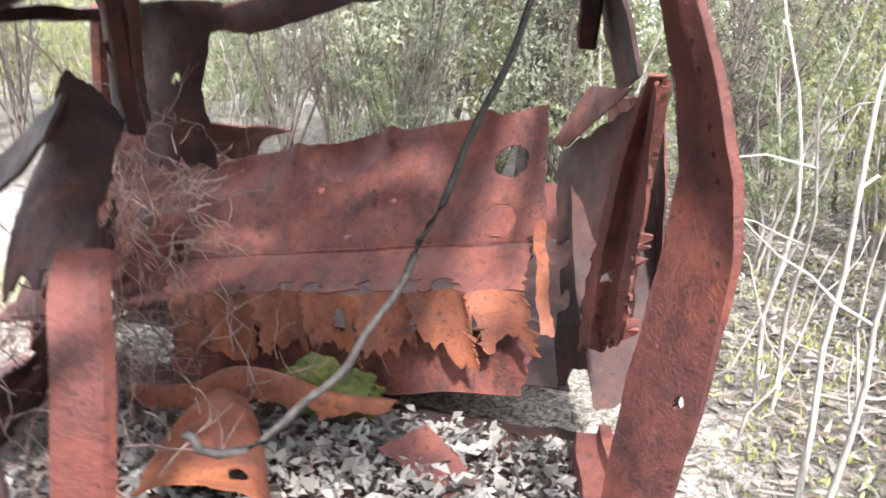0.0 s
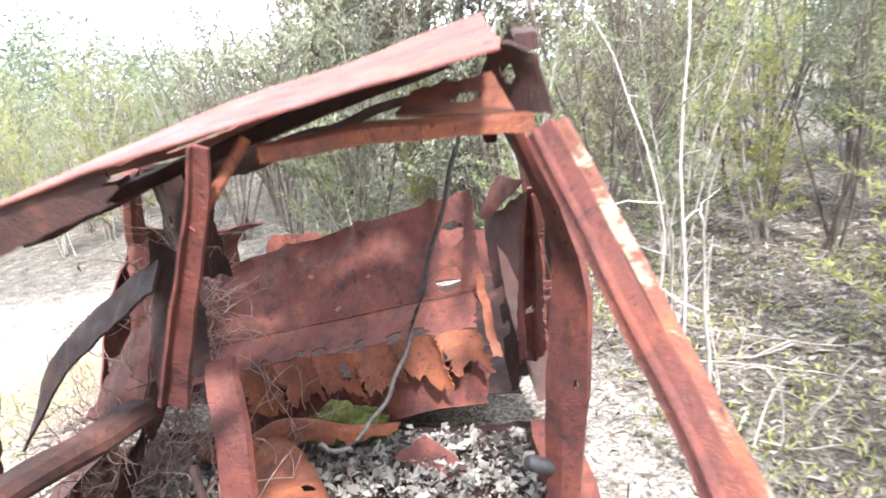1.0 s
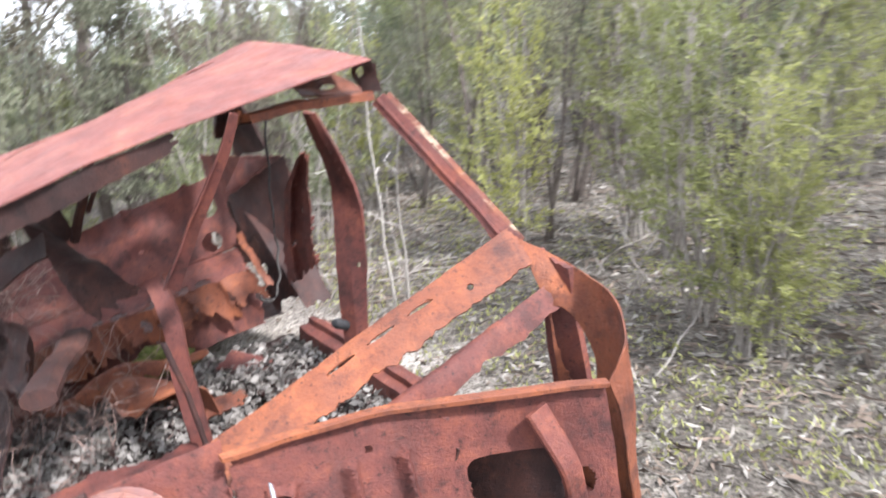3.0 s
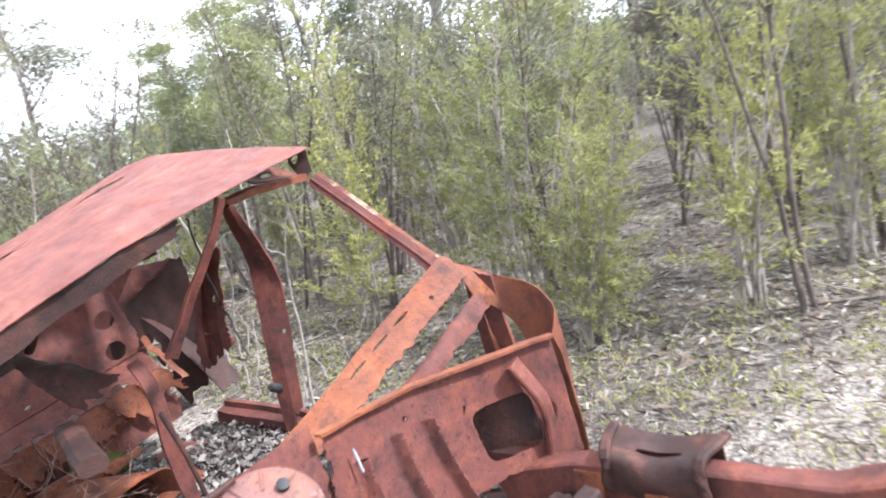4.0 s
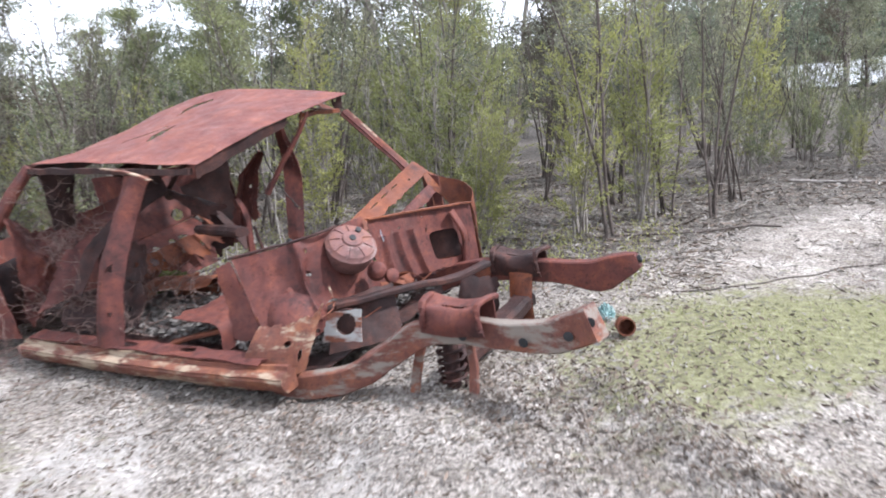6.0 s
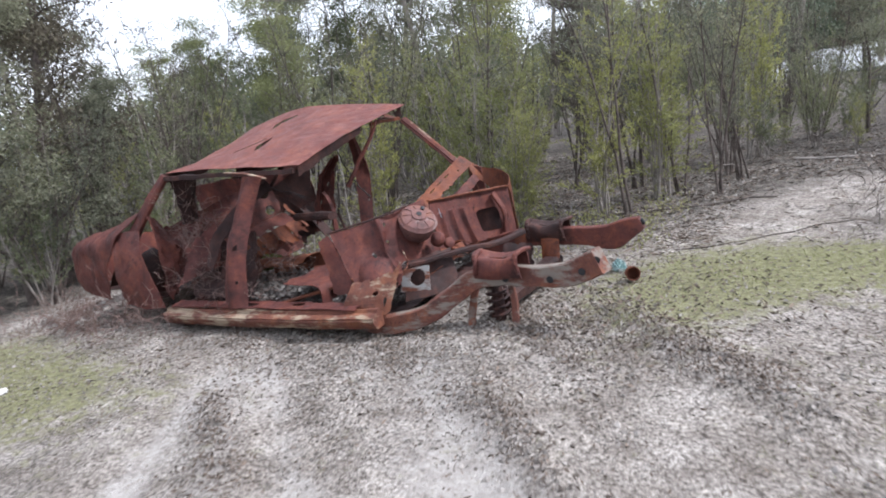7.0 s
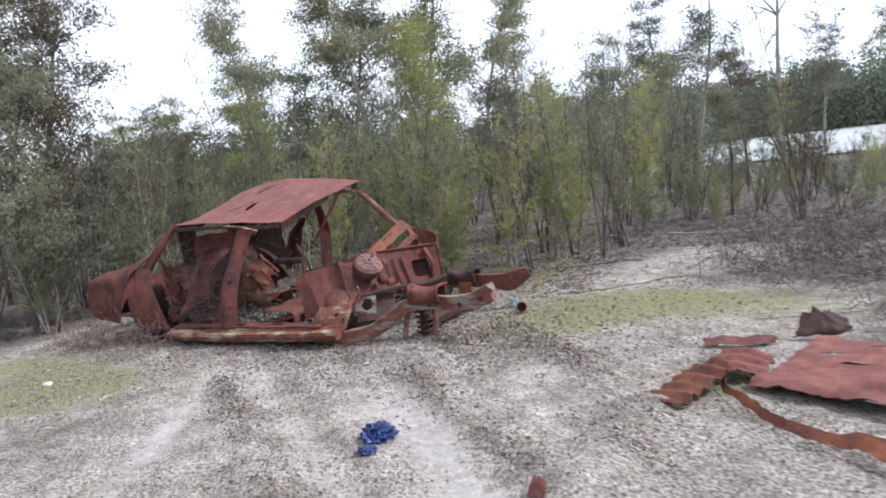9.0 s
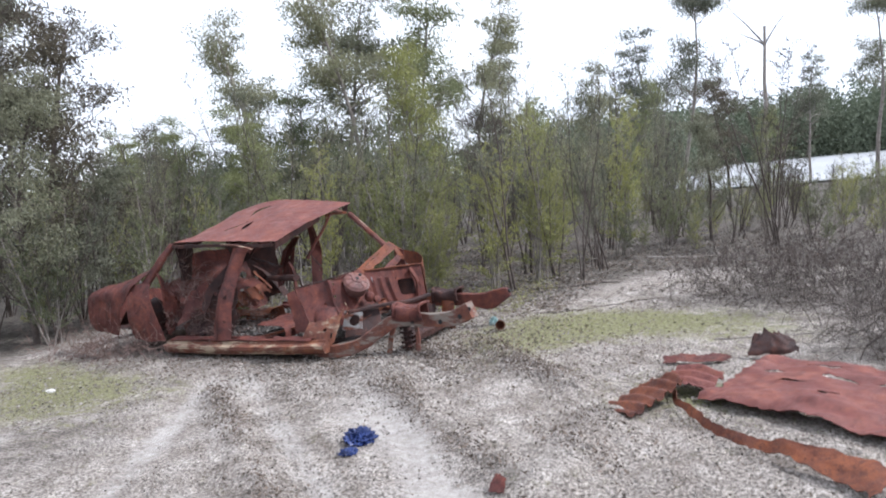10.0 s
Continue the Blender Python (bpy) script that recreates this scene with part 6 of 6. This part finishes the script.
# scrap sheets by the track
corr = lambda u, v: quad((2.56, -1.78, 0.03), (2.80, -1.92, 0.05), (3.02, -1.42, 0.10), (2.76, -1.22, 0.05))(u, v) + Vector((0, 0, 0.014 * math.sin(v * 34) + 0.05 * math.sin(u * 2.6) * v))
tagged(part("corrugated_sheet", patch(corr, 20, 60, 0.012, 7, (0.04, 0.06, 0.03, 0.10), seed=101), RUST_ORANGE), "short piece of rusted corrugated iron on the ground", "metal sheet", "scrap sheets")
corr2 = lambda u, v: quad((2.84, -1.35, 0.05), (3.14, -1.42, 0.04), (3.20, -1.12, 0.07), (2.90, -1.05, 0.10))(u, v) + Vector((0, 0, 0.012 * math.sin(v * 22) + 0.03 * math.sin(u * 3)))
tagged(part("corrugated_sheet", patch(corr2, 20, 36, 0.016, 7, (0.06, 0.06, 0.10, 0.05), seed=102), RUST_ROOF), "bent piece of rusted corrugated iron on the ground", "metal sheet", "scrap sheets")
big = lambda u, v: quad((3.04, -1.50, 0.03), (4.10, -2.10, 0.03), (4.85, -1.25, 0.07), (3.40, -0.72, 0.10), (0, 0, 0.05))(u, v) + Vector((0, 0, 0.035 * math.sin(v * 4 + u * 3) * u + 0.03 * abs(nz(u * 4, v * 5, 1.7)) + 0.02 * abs(nz(u * 9, v * 8, 4.1))))
tagged(part("metal_sheet", patch(big, 100, 70, 0.030, 3.2, (0.04, 0.03, 0.03, 0.05), ((0.42, 0.60, 0.07, 0.035), (0.30, 0.80, 0.07, 0.018), (0.62, 0.62, 0.08, 0.04), (0.30, 0.45, 0.06, 0.018), (0.50, 0.30, 0.05, 0.02), (0.16, 0.62, 0.05, 0.02)), seed=103), RUST_ROOF), "large crumpled rusted car bonnet sheet with tears", "metal sheet", "scrap sheets")
strip_f = loft([[(2.86, -1.22, 0.03), (2.95, -1.55, 0.02), (3.20, -1.98, 0.02), (3.50, -2.30, 0.03), (3.86, -2.62, 0.02)], [(2.89, -1.22, 0.05), (2.98, -1.54, 0.06), (3.24, -1.97, 0.07), (3.56, -2.24, 0.10), (4.02, -2.44, 0.10)]])
tagged(part("metal_strip", patch(strip_f, 70, 10, 0.016, 7, (0.01, 0.02, 0.4, 0.4), seed=104), RUST_ORANGE), "long torn rusted metal strip curling on the ground", "metal strip", "scrap sheets")
tagged(part("metal_scrap", patch(quad((3.25, -0.50, 0.02), (3.62, -0.42, 0.02), (3.55, -0.30, 0.16), (3.28, -0.36, 0.14), (0, -0.06, 0)), 22, 14, 0.05, 6, (0.1, 0.1, 0.1, 0.2), seed=105), RUST_DARK_AND_SHADE), "dark torn rusted scrap lying behind the sheets", "metal scrap", "scrap sheets")
tagged(part("metal_scrap", patch(quad((2.70, -0.68, 0.02), (3.20, -0.62, 0.02), (3.18, -0.52, 0.05), (2.72, -0.58, 0.05)), 30, 8, 0.02, 6, (0.1, 0.1, 0.1, 0.2), seed=106), RUST), "thin torn rusted scrap lying on the grass", "metal scrap", "scrap sheets")
tagged(part("metal_scrap", patch(quad((2.34, -2.88, 0.01), (2.44, -2.90, 0.01), (2.43, -2.82, 0.06), (2.36, -2.80, 0.07)), 10, 8, 0.015, 9, (0.1, 0.1, 0.1, 0.2), seed=107), RUST), "small curled rusted scrap on the track", "metal scrap", "scrap sheets")
# sticks on the ground
for k, (a, b, r, mt) in enumerate((((0.3, 2.4), (1.6, 2.9), 0.012, BARK_DARK), ((1.2, 1.1), (2.3, 1.9), 0.006, BARK_DARK), ((1.55, 5.0), (3.4, 4.7), 0.018, BARK_GREY), ((3.0, 0.1), (3.9, 0.35), 0.005, BARK_GREY), ((2.9, -2.9), (3.9, -2.6), 0.007, BARK_DARK))):
    rng = np.random.default_rng(800 + k)
    pts = [(a[0] + (b[0] - a[0]) * q / 8 + rng.normal() * 0.02, a[1] + (b[1] - a[1]) * q / 8 + rng.normal() * 0.02) for q in range(9)]
    tagged(part("stick", tubes("stick", [([(p, q, ground_z(p, q) + r * 0.8) for p, q in pts], r, r * 0.6)], mt, 6), mt), "fallen stick lying on the ground", "stick", "sticks")
